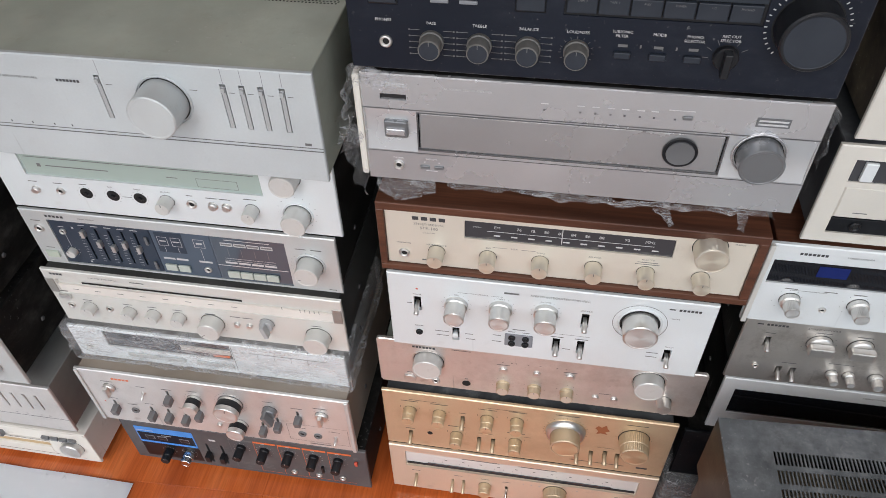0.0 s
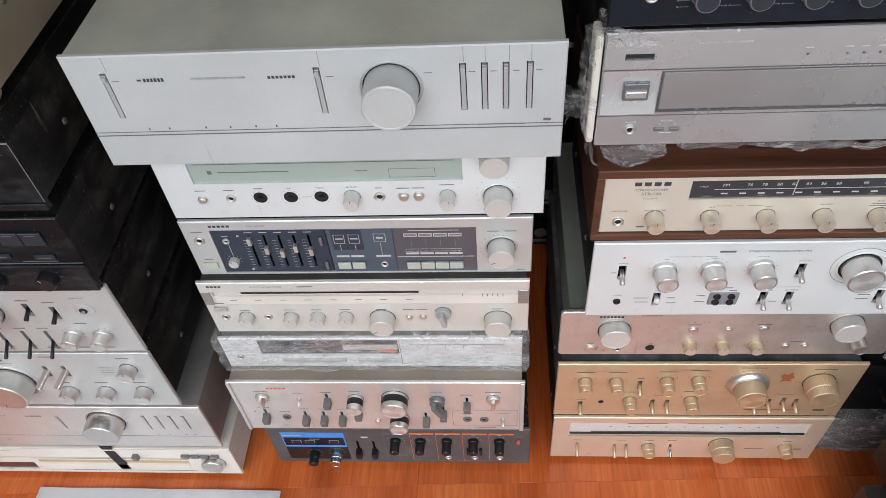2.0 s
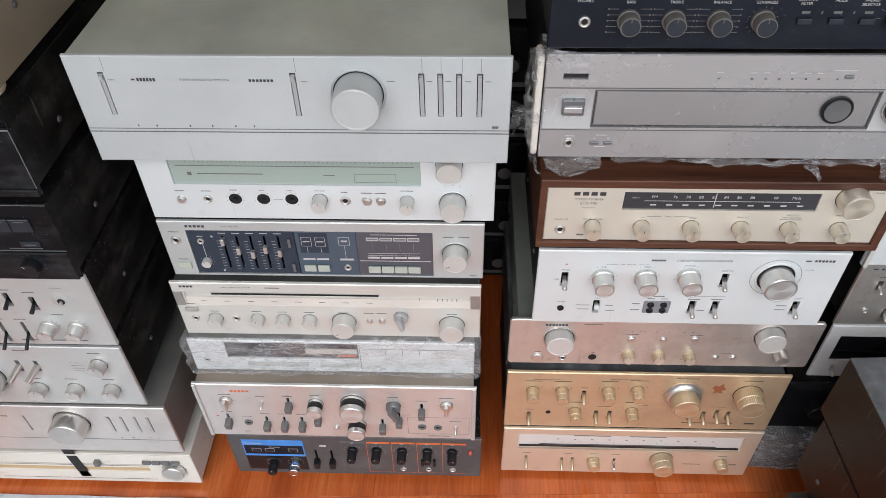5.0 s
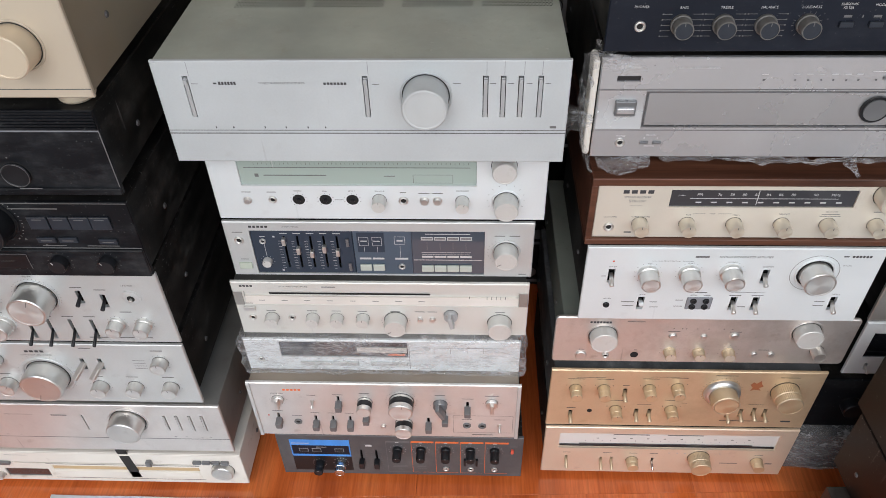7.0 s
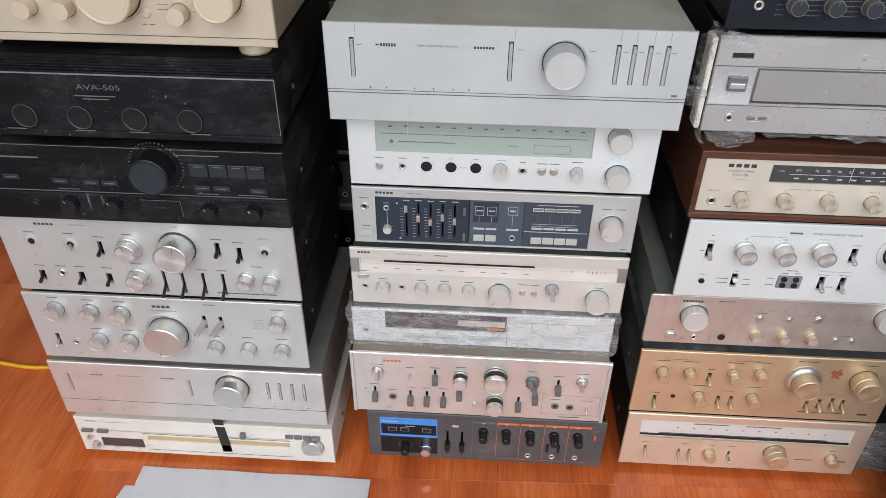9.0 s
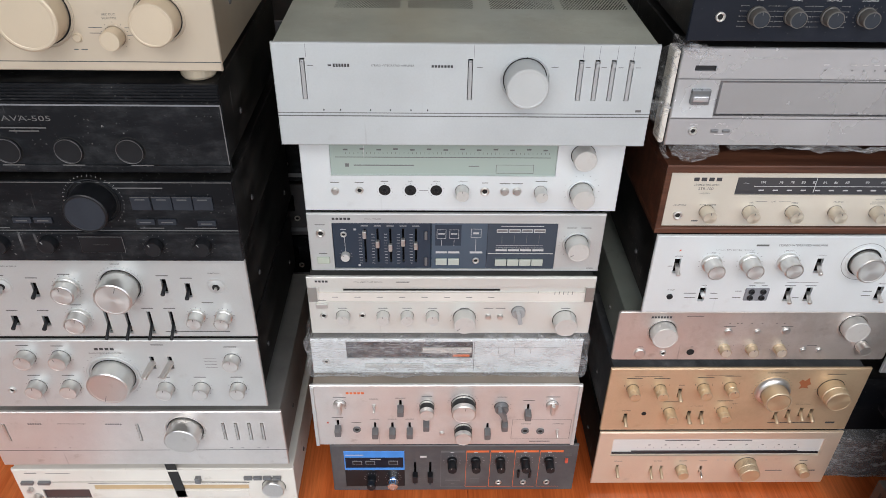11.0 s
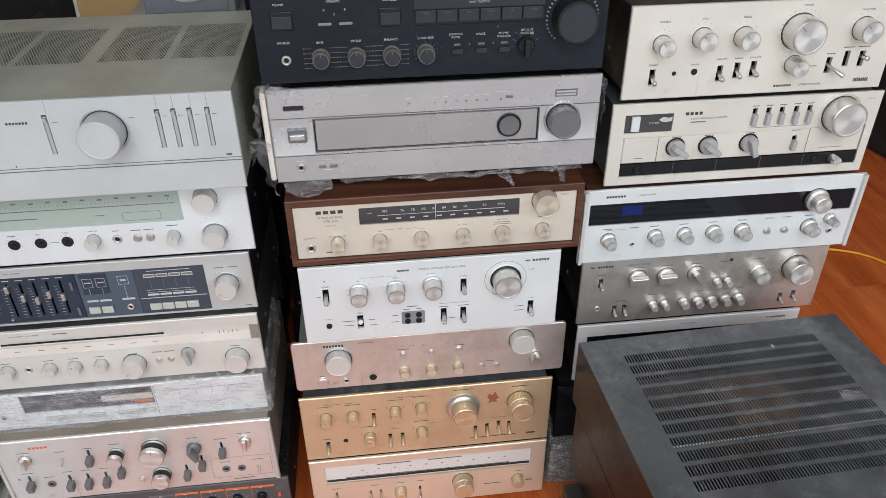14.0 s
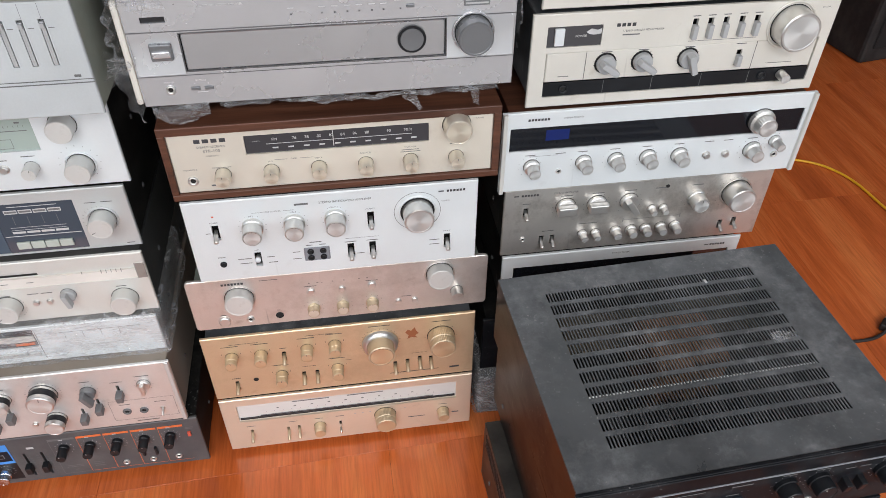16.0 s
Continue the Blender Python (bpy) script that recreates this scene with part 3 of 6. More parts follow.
add_box(bm, -2.4, 2.8, -1.25, -1.1, 2.9, 3.0)
setting("wall_south", bm, PLASTER, "off-white wall with a wide open shopfront", "wall")
setting("ceiling", box(-3.35, 4.35, -1.25, 3.85, 3.0, 3.12), PLASTER, "plain white ceiling", "ceiling")

# ---- left stack ----
d = Deck("stereo_tuner", "off-white plastic stereo tuner with a strip of black tape", -1.18, -0.715, 0.013, 0.102, 0.542, 0.0, OFFWHITE, OFFWHITE, 0.34, holes=[(38, 116, 12, 37), (126, 386, 36, 48), (60, 384, 55, 58)], inset=1, drop=1, lift=4, category="tuner")
d.pane(38, 116, 12, 37, DIAL_SMOKE)
d.pane(126, 386, 36, 48, surface("tan_veneer_strip", (0.5, 0.36, 0.2), 0.6, stain=0.5, stain_colour=(0.75, 0.72, 0.66)), "dial_strip", 1.5, 4)
d.slab(126, 384, 14, 34, OFFWHITE, "lower_flap", 1.2)
for u in (20, 48):
    d.button(u, 58, 20, 6, 6, KNOB_GREY)
d.button(305, 66, 9, 12, 8, KNOB_GREY)
for k in range(4):
    d.button(388 + k * 16, 68, 14, 7, 5, KNOB_GREY)
d.knob(428, 44, 38, 11, KNOB, KNOB)
d.knob(27, 20, 14, 10)
d.knob(20, 40, 9, 8)
tape = part("black_tape", box(0.262, 0.279, -0.0012, -0.0004, -0.002, 0.087), RUBBER, d.root, "strip of black adhesive tape")
tape.rotation_euler = (0, radians(-4), 0)
d.slab(2, 463, 83.5, 88.5, OFFWHITE, "top_lip", 1.5, 0.8)
d.groove_or_glint(118, 388, 52.5, 54)
d.groove_or_glint(122, 390, 10, 11.2)
d.logo(30, 80, 20, 2.4, 6)
d.bars([(75, 79, 40, 1)], INK_GREY)
t = d.top

d = Deck("stereo_amplifier", "silver stereo amplifier with a smooth flat front and slider slots", -1.184, -0.72, 0.116, 0.24, 0.54, t, ALU_PINK, STEEL, 0.36, holes=slots([(29, 78), (236, 78), (370, 79), (390, 79), (411, 79), (431, 79)], 5, 40), inset=3, drop=2)
for u in (29, 236, 370, 390, 411, 431):
    d.button(u, 79, 3.2, 38, 1.2, KNOB, "slider_bar", 0.5, 3.5)
d.knob(310, 84, 54, 27, KNOB, KNOB, ring=62)
d.groove_or_glint(0, 464, 35.5, 36.6)
d.bars([(u, 42, 4, 1) for u in (50, 70, 95, 118, 376, 394, 420, 434)], INK_GREY)
d.logo(78, 98, 22, 3, 6, INK_GREY)
d.logo(200, 97, 26, 3, 7, INK_GREY)
d.words([("STEREO INTEGRATED AMPLIFIER", 135, 98, 2.2)], INK_GREY)
t = d.top

SW = [(281, 91), (307, 91), (33, 40)]
d = Deck("integrated_amplifier", "brushed silver integrated amplifier with a large central volume knob", -1.173, -0.736, 0.26, 0.394, 0.533, t, ALU, BLACK_SIDE, 0.36, holes=slots(SW, 6, 24), inset=10)
for u, v in SW[:2]:
    o = part("switch_lever", box(-0.0042, 0.0042, -0.026, 0.003, -0.0028, 0.0028, 0.0012, 2), KNOB, d.root)
    o.location = (u * MM, 0, v * MM)
    o.rotation_euler = (radians(24), 0, radians(-22))
d.lever(33, 40, 5, 14, 30)
for u, v, s in ((48, 105, 26), (103, 103, 26), (152, 102, 26), (102, 44, 26), (152, 44, 26), (291, 40, 24), (344, 40, 23), (398, 40, 23), (397, 97, 23)):
    d.knob(u, v, s, 16, mark=random.choice((-20, 0, 30)))
    d.ticks(u, v, s / 2 + 3, 9, length=1.4)
d.knob(219, 65, 61, 28, KNOB, KNOB, ring=78, mark=-160)
d.ticks(219, 67, 41, 25, length=2)
d.jack(62, 36, 11)
d.logo(217, 118, 30, 4.4, 4)
d.words([("STEREO INTEGRATED AMPLIFIER", 217, 110, 2.3)], INK_GREY)
d.bars([(u, v + 22, 18, 1.6) for u, v in ((48, 105), (103, 103), (152, 102), (294, 104), (397, 100), (102, 44), (152, 44), (291, 40), (344, 40), (398, 40))] + [(365, 100 - k * 6, 18, 0.7) for k in range(4)], INK_GREY)
t = d.top

SW = [(146, 84), (319, 90), (350, 83)]
LS = [(229, 27), (257, 26), (288, 26), (318, 26)]
TG = [(43, 30), (103, 30), (145, 29)]
d = Deck("integrated_amplifier", "brushed silver integrated amplifier with rows of knobs and black levers", -1.165, -0.733, 0.404, 0.538, 0.53, t, ALU, BLACK_SIDE, 0.37, holes=slots(SW, 7, 24) + slots(LS, 5, 40) + slots(TG, 9, 17), inset=8)
for u, v in SW + TG:
    d.lever(u, v, 6, 14, 25, KNOB_BLACK)
for u, v in LS:
    d.lever(u, v, 5, 22, 35, KNOB_BLACK, -4)
d.knob(190, 88, 31, 20, style="skirt", mark=-10)
d.knob(192, 35, 29, 20, style="skirt", mark=15)
d.knob(354, 39, 21, 20, style="skirt", mark=0)
d.knob(391, 38, 21, 20, style="skirt", mark=0)
d.knob(261, 91, 51, 32, ring=58, mark=20)
for u, v in ((46, 93), (103, 90), (388, 89)):
    d.round_button(u, v, 22, 1.5, ALU)
    d.hole(u, v, 10).location.y = -0.0016
d.lever(103, 90, 6, 12, 30)
d.lever(388, 89, 5, 6, 20)
d.jack(75, 36, 13)
for u, v, r, n in ((190, 88, 19, 15), (261, 91, 31, 31), (192, 35, 18, 15), (354, 39, 13, 11), (391, 38, 13, 11)):
    d.ticks(u, v, r, n, length=1.6)
d.logo(72, 123, 30, 3.6, 5)
d.words([("STEREO AMPLIFIER", 120, 123, 2.2), ("VOLUME", 261, 127, 2.2), ("FUNCTION", 388, 112, 2.2)], INK_GREY)
d.bars([(u, v, 16, 1.5) for u, v in ((46, 108), (103, 108), (146, 104), (190, 110), (319, 108), (350, 104), (43, 48), (75, 48), (103, 48), (145, 48), (192, 58), (257, 52), (288, 52), (318, 52), (372, 62))] + [(350, 10, 90, 1.8)], INK_GREY)
d.bars([(43, 68, 2, 2)], INK_RED)
t = d.top

d = Deck("stereo_amplifier", "dusty black stereo amplifier with a large round volume knob", -1.165, -0.73, 0.544, 0.66, 0.522, t, BLACK, BLACK_SIDE, 0.36, inset=3, drop=2)
d.slab(0, 435, 0, 44, BLACK, "lower_step", 4, 1.5)
d.groove_or_glint(2, 433, 44.5, 46, INK_GREY)
d.knob(263, 88, 54, 30, KNOB_BLACK, KNOB_SLATE, ring=64)
d.ticks(263, 88, 35, 33, INK_WHITE, length=2)
# edge highlight painted as a light line along the worn top edge
d.groove_or_glint(1, 434, 114.2, 115.2, INK_GREY)
for u in (320, 346, 371, 396):
    d.button(u, 86, 24, 19, 2.5, KNOB_SLATE)
    # caption print, then a light line painting the highlight on the button's top edge
    d.bars([(u, 92, 12, 1.4), (u, 95.2, 23, 0.7)], INK_GREY, -2.9)
for u, v in ((320, 59), (347, 59), (396, 57), (168, 61), (194, 61), (126, 62), (59, 66)):
    d.button(u, v, 23, 8, 2.5, KNOB_SLATE)
    d.bars([(u, v, 14, 1.5)], INK_GREY, -2.8)
d.slab(232, 286, 14, 38, KNOB_BLACK, "flap_door", 5, 0.5)
for u, v in ((134, 30), (194, 30), (326, 26), (387, 26)):
    k = d.knob(u, v, 22, 16, KNOB_BLACK, KNOB_BLACK, mark=-30, mark_mat=INK_WHITE, gap=False)
    d.ticks(u, v, 14, 11, INK_GREY, length=2, y=-4.3)
d.jack(84, 30, 12, KNOB_BLACK).location.y = -0.004
d.words([("SOURCE DIRECT", 259, 27, 2)], INK_DIM, -5.3)
d.bars([(320, 107, 60, 1.6), (60, 96, 90, 2.4), (134, 49, 30, 1.4), (326, 49, 30, 1.4), (387, 49, 40, 1.4)], INK_GREY)
# highlights on the door's top and right edges, painted as light lines
d.groove_or_glint(231, 287, 38.4, 39.2, INK_GREY).location.y = -0.005
d.groove_or_glint(286.5, 287.2, 14, 38, INK_GREY).location.y = -0.005
t = d.top

d = Deck("power_amplifier", "dusty black power amplifier with four flush round dials", -1.16, -0.727, 0.675, 0.785, 0.52, t, BLACK, BLACK_SIDE, 0.36, inset=3, drop=2)
for k in range(6):
    d.slab(1, 432, 88 + k * 3.6, 90.2 + k * 3.6, BLACK, "rib", 3.0 - k * 0.4, 0.3)
d.groove_or_glint(1, 432, 84, 86, MIDGREY)
for u in (106, 177, 248, 319):
    ob = part("flush_dial", lathe([(0.0165, 0), (0.0165, -0.003), (0.0155, -0.0042), (0.0142, -0.0032), (0, -0.0032)], 40), KNOB_BLACK, d.root, smooth="rim")
    ob.location = (u * MM, 0, 0.028)
    part("dial_gap", lathe([(0.0178, -0.0005), (0.0165, -0.0006)], 40), CAVITY, ob)
    part("dial_rim", lathe([(0.0158, -0.0041), (0.0154, -0.0044), (0.015, -0.0041)], 40), DARKGREY, ob)
d.slab(0, 433, 0, 9, BLACK, "lower_lip", 3, 1)
d.words([("AVA-505", 210, 68, 7, 1.55)], INK_GREY)
d.bars([(205, 58, 52, 1.6), (205, 54, 34, 1.4), (90, 10, 26, 1.4), (180, 10, 26, 1.4), (250, 10, 26, 1.4), (330, 10, 26, 1.4)], INK_GREY, -3.2)
# light line painting the highlight on the worn right edge
d.groove_or_glint(431.2, 432.4, 10, 84, INK_GREY)
t = d.top

d = Deck("stereo_amplifier", "pale gold stereo amplifier with large round champagne knobs", -1.155, -0.718, 0.801, 0.945, 0.519, t, PEARL, surface("taupe_enamel_cover", (0.3, 0.25, 0.18), 0.45, 0.1, dust=0.3), 0.36, inset=5, drop=3, lift=1)
CHAMP = surface("champagne_plastic", (0.64, 0.545, 0.41), 0.35, 0.3, wear=0.04)
d.groove_or_glint(0, 437, 10, 11)
d.knob(253, 63, 66, 28, CHAMP, CHAMP, ring=76)
d.knob(379, 59, 47, 28, CHAMP, CHAMP, ring=55)
d.knob(329, 39, 22, 18, CHAMP, CHAMP, ring=25)
for u in (150, 195, 100):
    d.knob(u, 42, 22, 18, CHAMP, CHAMP, ring=25)
d.round_button(289, 37, 9, 3, CHAMP)
for u in (60, 400):
    o = part("foot_disc", lathe([(0, 0), (0.018, 0), (0.02, -0.003), (0.02, -0.014), (0, -0.014)], 32), CHAMP, d.root)
    o.matrix_local = pose(u * MM, 0.034, -0.017, -90)
d.ticks(329, 39, 14, 9, length=1.5)
d.words([("SOURCE", 282, 60, 2.4), ("DIRECT", 282, 56, 2.4), ("REC OUT", 327, 62, 2.4), ("SELECTOR", 327, 58, 2.4)], INK_GREY)
d.bars([(284, 24, 5, 1.2), (293, 24, 7, 1.2), (310, 48, 14, 0.8), (310, 42, 14, 0.8), (348, 48, 14, 0.8), (350, 40, 16, 0.8)], INK_GREY)

# ---- middle stack ----
d = Deck("mixing_amplifier", "dark grey mixer amplifier with a bright blue panel", -0.655, -0.237, 0.014, 0.131, 0.565, 0.0, DARKGREY, BLACK_SIDE, 0.3, holes=[(140, 144, 15, 75), (166, 170, 15, 75)], inset=2, drop=1, lift=10, category="mixer")
d.slab(22, 124, 12, 55, KNOB_BLACK, "black_inlay", 0.6)
d.slab(22, 124, 55.5, 104, BLUE, "blue_inlay", 0.8)
d.slab(24, 122, 62, 88, BLUEBLACK, "blue_inlay_field", 1.2)
for u in (44, 66, 105):
    d.slab(u - 8, u + 8, 70, 80, MIDGREY, "indicator_frame", 1.6)
    d.slab(u - 7, u + 7, 71, 79, KNOB_BLACK, "indicator", 1.9)
d.bars([(75, 84, 18, 1.4), (40, 95, 30, 2)], INK_WHITE, -1.4)
d.knob(67, 35, 16, 22, KNOB_BLACK, KNOB_BLACK, "knurl", mark=0, mark_mat=INK_WHITE)
d.knob(104, 37, 19, 22, CHROME, CHROME, "knurl")
d.ticks(67, 35, 11, 13, INK_WHITE, y=-0.9)
d.ticks(104, 37, 12, 13, INK_WHITE, y=-0.9)
for u in (142, 168):
    d.button(u, 42, 9, 16, 12, KNOB_BLACK, "fader_cap")
    d.bars([(u - 8, 20 + k * 6, 4, 0.6) for k in range(9)] + [(u + 8, 20 + k * 6, 4, 0.6) for k in range(9)], INK_GREY)
d.bars([(156, 89, 11, 5)], INK_WHITE)
EDGES = (186, 229, 270, 312, 354, 396)
for k in range(5):
    a, b = EDGES[k], EDGES[k + 1] - 3
    m = INK_GREY if k == 0 else INK_ORANGE
    d.bars([((a + b) / 2, 102, b - a, 5), (a, 56, 0.7, 92), ((a + b) / 2, 9.5, b - a, 0.7)], m)
    u = (205, 245, 287, 329, 370)[k]
    d.knob(u, 80, 15, 23, KNOB_BLACK, KNOB_BLACK, "skirt", mark=10 * k - 20, mark_mat=INK_WHITE)
    d.ticks(u, 78, 13, 11, INK_WHITE)
    d.bars([(u, 100, 6, 2)], INK_WHITE, -0.5)
d.bars([(207, 30, 24, 1.6), (207, 26, 26, 1.6), (207, 18, 6, 1.6), (245, 32, 16, 1.5), (245, 27, 16, 1.5), (245, 22, 16, 1.5)], INK_GREY)
for u in (287, 330, 371):
    d.jack(u, 22, 11)
for u in (320, 340):
    d.button(u, 46, 4, 18, 5, KNOB_BLACK, "slide_switch")
d.bars([(330, 40, 52, 0.6), (330, 56, 52, 0.6)], INK_GREY)
d.button(400, 80, 5, 10, 4, INK_RED, "red_switch")
d.bars([(402, 92, 12, 1.5), (402, 95, 12, 1.5)], INK_GREY)
t = d.top

PS = [(141, 90), (345, 80), (39, 44), (99, 38), (127, 38), (155, 38), (182, 56), (282, 36), (309, 55)]
d = Deck("integrated_amplifier", "brushed aluminium integrated amplifier with dark paddle switches", -0.676, -0.248, 0.137, 0.274, 0.562, t, ALU_PINK, STEEL_TAN, 0.32, holes=slots([(u, v + 4) for u, v in PS], 4, 24), inset=4, drop=2)
for u, v in PS:
    d.paddle(u, v - 3)
for u in (0, 421):
    d.slab(u + 0.5, u + 6.5, 0, 137, ALU, "side_trim", 2.5, 0.8)
for u, v, a in ((45, 97, 0), (383, 94, 20)):
    k = d.knob(u, v, 19, 14, style="wing")
    d.ticks(u, v, 13, 7, length=1.5)
d.knob(302, 90, 22, 22, KNOB_GREY, KNOB_BLACK, "wing", turn=-25)
d.knob(183, 93, 23, 22, style="band")
d.knob(241, 96, 38, 24, style="band", mark=10)
d.knob(242, 37, 28, 22, style="band")
for u, v in ((69, 38), (344, 34), (369, 33)):
    d.jack(u, v, 13, INK_GREY)
for u, v in ((99, 92), (397, 33)):
    d.round_button(u, v, 6, 2)
    d.lever(u, v, 4, 12, 35)
d.round_button(208, 28, 8, 4)
d.ticks(241, 96, 24, 25, length=1.6)
d.ticks(183, 93, 15, 13, length=1.6)
d.ticks(302, 90, 15, 9, length=1.5)
d.logo(70, 121, 30, 4.4, 5, INK_ORANGE)
d.bars([(23, 54, 3, 3)], INK_RED)
d.bars([(45, 112, 20, 1.4), (99, 108, 14, 1.4), (141, 110, 16, 1.4), (183, 114, 16, 1.4), (242, 114, 18, 1.4), (302, 112, 16, 1.4), (345, 104, 18, 1.4), (383, 112, 22, 1.4), (39, 66, 18, 1.2), (69, 54, 16, 1.2), (99, 62, 14, 1.2), (127, 62, 14, 1.2), (155, 62, 14, 1.2), (344, 50, 16, 1.2), (397, 50, 18, 1.2), (370, 8, 34, 1.8)], INK_GREY)
d.bars([(370, 60, 96, 0.5), (370, 14, 96, 0.5), (322, 37, 0.5, 46), (418, 37, 0.5, 46)], INK_GREY)
t = d.top

d = Deck("cassette_deck", "silver cassette deck wrapped in crinkled clear plastic film", -0.672, -0.252, 0.276, 0.346, 0.588, t, ALU_WHITE, STEEL, 0.3, holes=[(54, 250, 31, 66)], inset=3, drop=2, lift=3, category="cassette deck")
d.pane(54, 250, 31, 66, DIAL_SMOKE)
d.slab(172, 248, 42, 53, ALU_WARM, "cassette_strip", -0.5, 0, 1.8)
d.bars([(232, 36, 26, 5)], INK_ORANGE, 1.8)
for u, w in ((107, 50), (152, 42), (211, 40), (240, 16)):
    d.button(u, 18, w, 8, 3, ALU)
d.jack(22, 26, 10)
d.bars([(252, 35, 0.8, 60), (290, 48, 0.6, 12), (315, 48, 0.6, 12), (340, 48, 0.6, 12), (365, 48, 0.6, 12), (330, 55, 130, 0.8)], INK_GREY)
t = d.top


def crinkled(bm, amount, scale, seed, fixed=None):
    for v in bm.verts:
        if fixed and fixed(v.co):
            continue
        q = v.co * scale + Vector((seed, seed * 2, 0))
        v.co += Vector((noise.noise(q), noise.noise(q + Vector((7, 0, 3))), noise.noise(q + Vector((1, 9, 5))))) * amount
    return bm


def wrap_box(x0, x1, y0, y1, z0, z1, n, amount, seed):
    bm = bmesh.new()
    add_box(bm, x0, x1, y0, y1, z0, z1, 0.006, 2)
    bmesh.ops.subdivide_edges(bm, edges=bm.edges, cuts=n, use_grid_fill=True)
    return crinkled(bm, amount, 45, seed)


part("plastic_wrap", wrap_box(-0.008, 0.428, -0.009, 0.2, -0.002, 0.077, 14, 0.0045, 3), FILM_MILKY, d.root, "crinkled clear film", True)

d = Deck("tuner_amplifier", "pale champagne receiver with a slim dial slot and round knobs", -0.669, -0.245, 0.353, 0.460, 0.595, t, ALU_WARM, STEEL_DARK, 0.34, holes=[(16, 410, 62, 90)], inset=4, drop=2, category="receiver")
d.metal = KNOB_MATTE
d.pane(16, 410, 62, 90, ALU_WARM, "dial_slot", 4, 5)
d.slab(16, 410, 62, 78, surface("rosy_dial_strip", (0.68, 0.64, 0.59), 0.45), "dial_strip", -1.0, 0, 3.8)
d.groove_or_glint(52, 284, 80.5, 84, CAVITY).location.y = 0.0035
d.bars([(40 + k * 33, 70, 9, 1.2) for k in range(8)] + [(340, 79, 0.9, 5)] + [(365 + k * 6.5, 78, 0.9, 6) for k in range(5)], INK_GREY, 0.9)
for u in (8, 417):
    d.slab(u - 7, u + 6, 62, 90, STEEL, "end_block", 1.2, 0.6)
d.button(20, 56, 17, 8, 4, KNOB)
for u in (21, 79):
    d.jack(u, 36, 11)
for u, v, s in ((50, 36, 20), (110, 36, 19), (146, 36, 19), (184, 36, 19)):
    d.knob(u, v, s, 14, mark=0)
d.knob(313, 44, 20, 18, SLIDER, SLIDER, style="wing", turn=-12)
d.knob(232, 32, 33, 20, mark=-130)
d.knob(384, 28, 35, 20)
for u in (268, 286):
    d.round_button(u, 34, 8, 4)
d.ticks(232, 29, 20, 21, length=1.2)
d.logo(22, 100, 20, 3.6, 4)
d.words([("AM-FM STEREO TUNER AMPLIFIER", 90, 99, 2)], INK_GREY)
d.bars([(u, 50, 14, 1.3) for u in (50, 110, 146, 184, 232, 268, 286, 313, 384)] + [(20, 65, 12, 1.2), (140, 99, 20, 1.6)], INK_GREY)
t = d.top

SL = (80, 98, 116, 134, 152)
d = Deck("integrated_amplifier", "silver amplifier with a dark equaliser panel and five sliders", -0.661, -0.243, 0.464, 0.562, 0.606, t, ALU, BLACK_SIDE, 0.33, holes=[(34, 352, 4, 83)], inset=4, drop=2, lift=5)
d.metal = KNOB_MATTE
NAVY = surface("slate_blue_panel", (0.024, 0.038, 0.06), 0.4, 0.1, wear=0.1)
NAVY2 = surface("pale_slate_panel", (0.068, 0.095, 0.13), 0.4, 0.1, wear=0.1)
part("equaliser_panel", plate_mesh(0.139, 0.0785, 0.002, [((u - 36) * MM, (u - 33) * MM, 0.011, 0.069) for u in SL]), NAVY, d.root).location = (0.0343, 0.0006, 0.0043)
d.slab(174, 253, 4.3, 82.7, NAVY2, "switch_panel", -0.6, 0, 2.6)
d.slab(179, 216, 45, 80, NAVY, "switch_inlay", -0.3, 0, 0.6)
d.slab(253.5, 351.7, 4.3, 82.7, glass("grey_glass_panel", (0.055, 0.07, 0.092)), "display_panel", -0.6, 0, 2.6)
for u, v in zip(SL, (66, 50, 44, 53, 47)):
    d.button(u - 0.4, v - 1, 5.2, 11, 5, KNOB, "slider_cap", 0.6, 1.5)
    d.bars([(u - 7, 14 + k * 5, 4.5, 0.6) for k in range(11)] + [(u, 78, 10, 1.2)], INK_WHITE, 0.4)
d.jack(50, 64, 9).location.y = 0.0006
d.jack(18, 66, 13)
d.button(19, 20, 18, 11, 3, surface("pale_green_key", (0.45, 0.5, 0.42), 0.4))
d.knob(51, 28, 13, 8, mark=-30, gap=False)
d.ticks(51, 28, 8, 9, INK_WHITE, length=1.5, y=0.3)
d.bars([(51, 46, 0.7, 26), (50, 72, 8, 1), (66, 72, 3, 3), (70, 10, 3, 3)], INK_WHITE, 0.4)
for u, v in ((166, 63), (166, 18)):
    d.button(u, v, 4, 14, 2.5, KNOB_GREY)
KEY = surface("pale_grey_key", (0.5, 0.55, 0.5), 0.4, 0.2)
for u in (188, 206):
    d.button(u, 18, 16, 11, 3, KEY)
    d.bars([(u, 33, 16, 3.4), (u, 11, 12, 1)], INK_WHITE, 0.5)
    d.bars([(u, 72, 13, 0.6), (u, 57, 13, 0.6), (u - 6.3, 65, 0.6, 15), (u + 6.3, 65, 0.6, 15), (u, 65, 9, 2), (u, 50, 0.5, 10)], INK_WHITE, 0.2)
d.jack(238, 19, 10).location.y = 0.0006
d.bars([(238, 33, 18, 3.4), (237, 73, 14, 0.6), (237, 59, 14, 0.6), (230, 66, 0.6, 14), (244, 66, 0.6, 14), (237, 66, 8, 3), (237, 46, 0.5, 22)], INK_WHITE, 0.5)
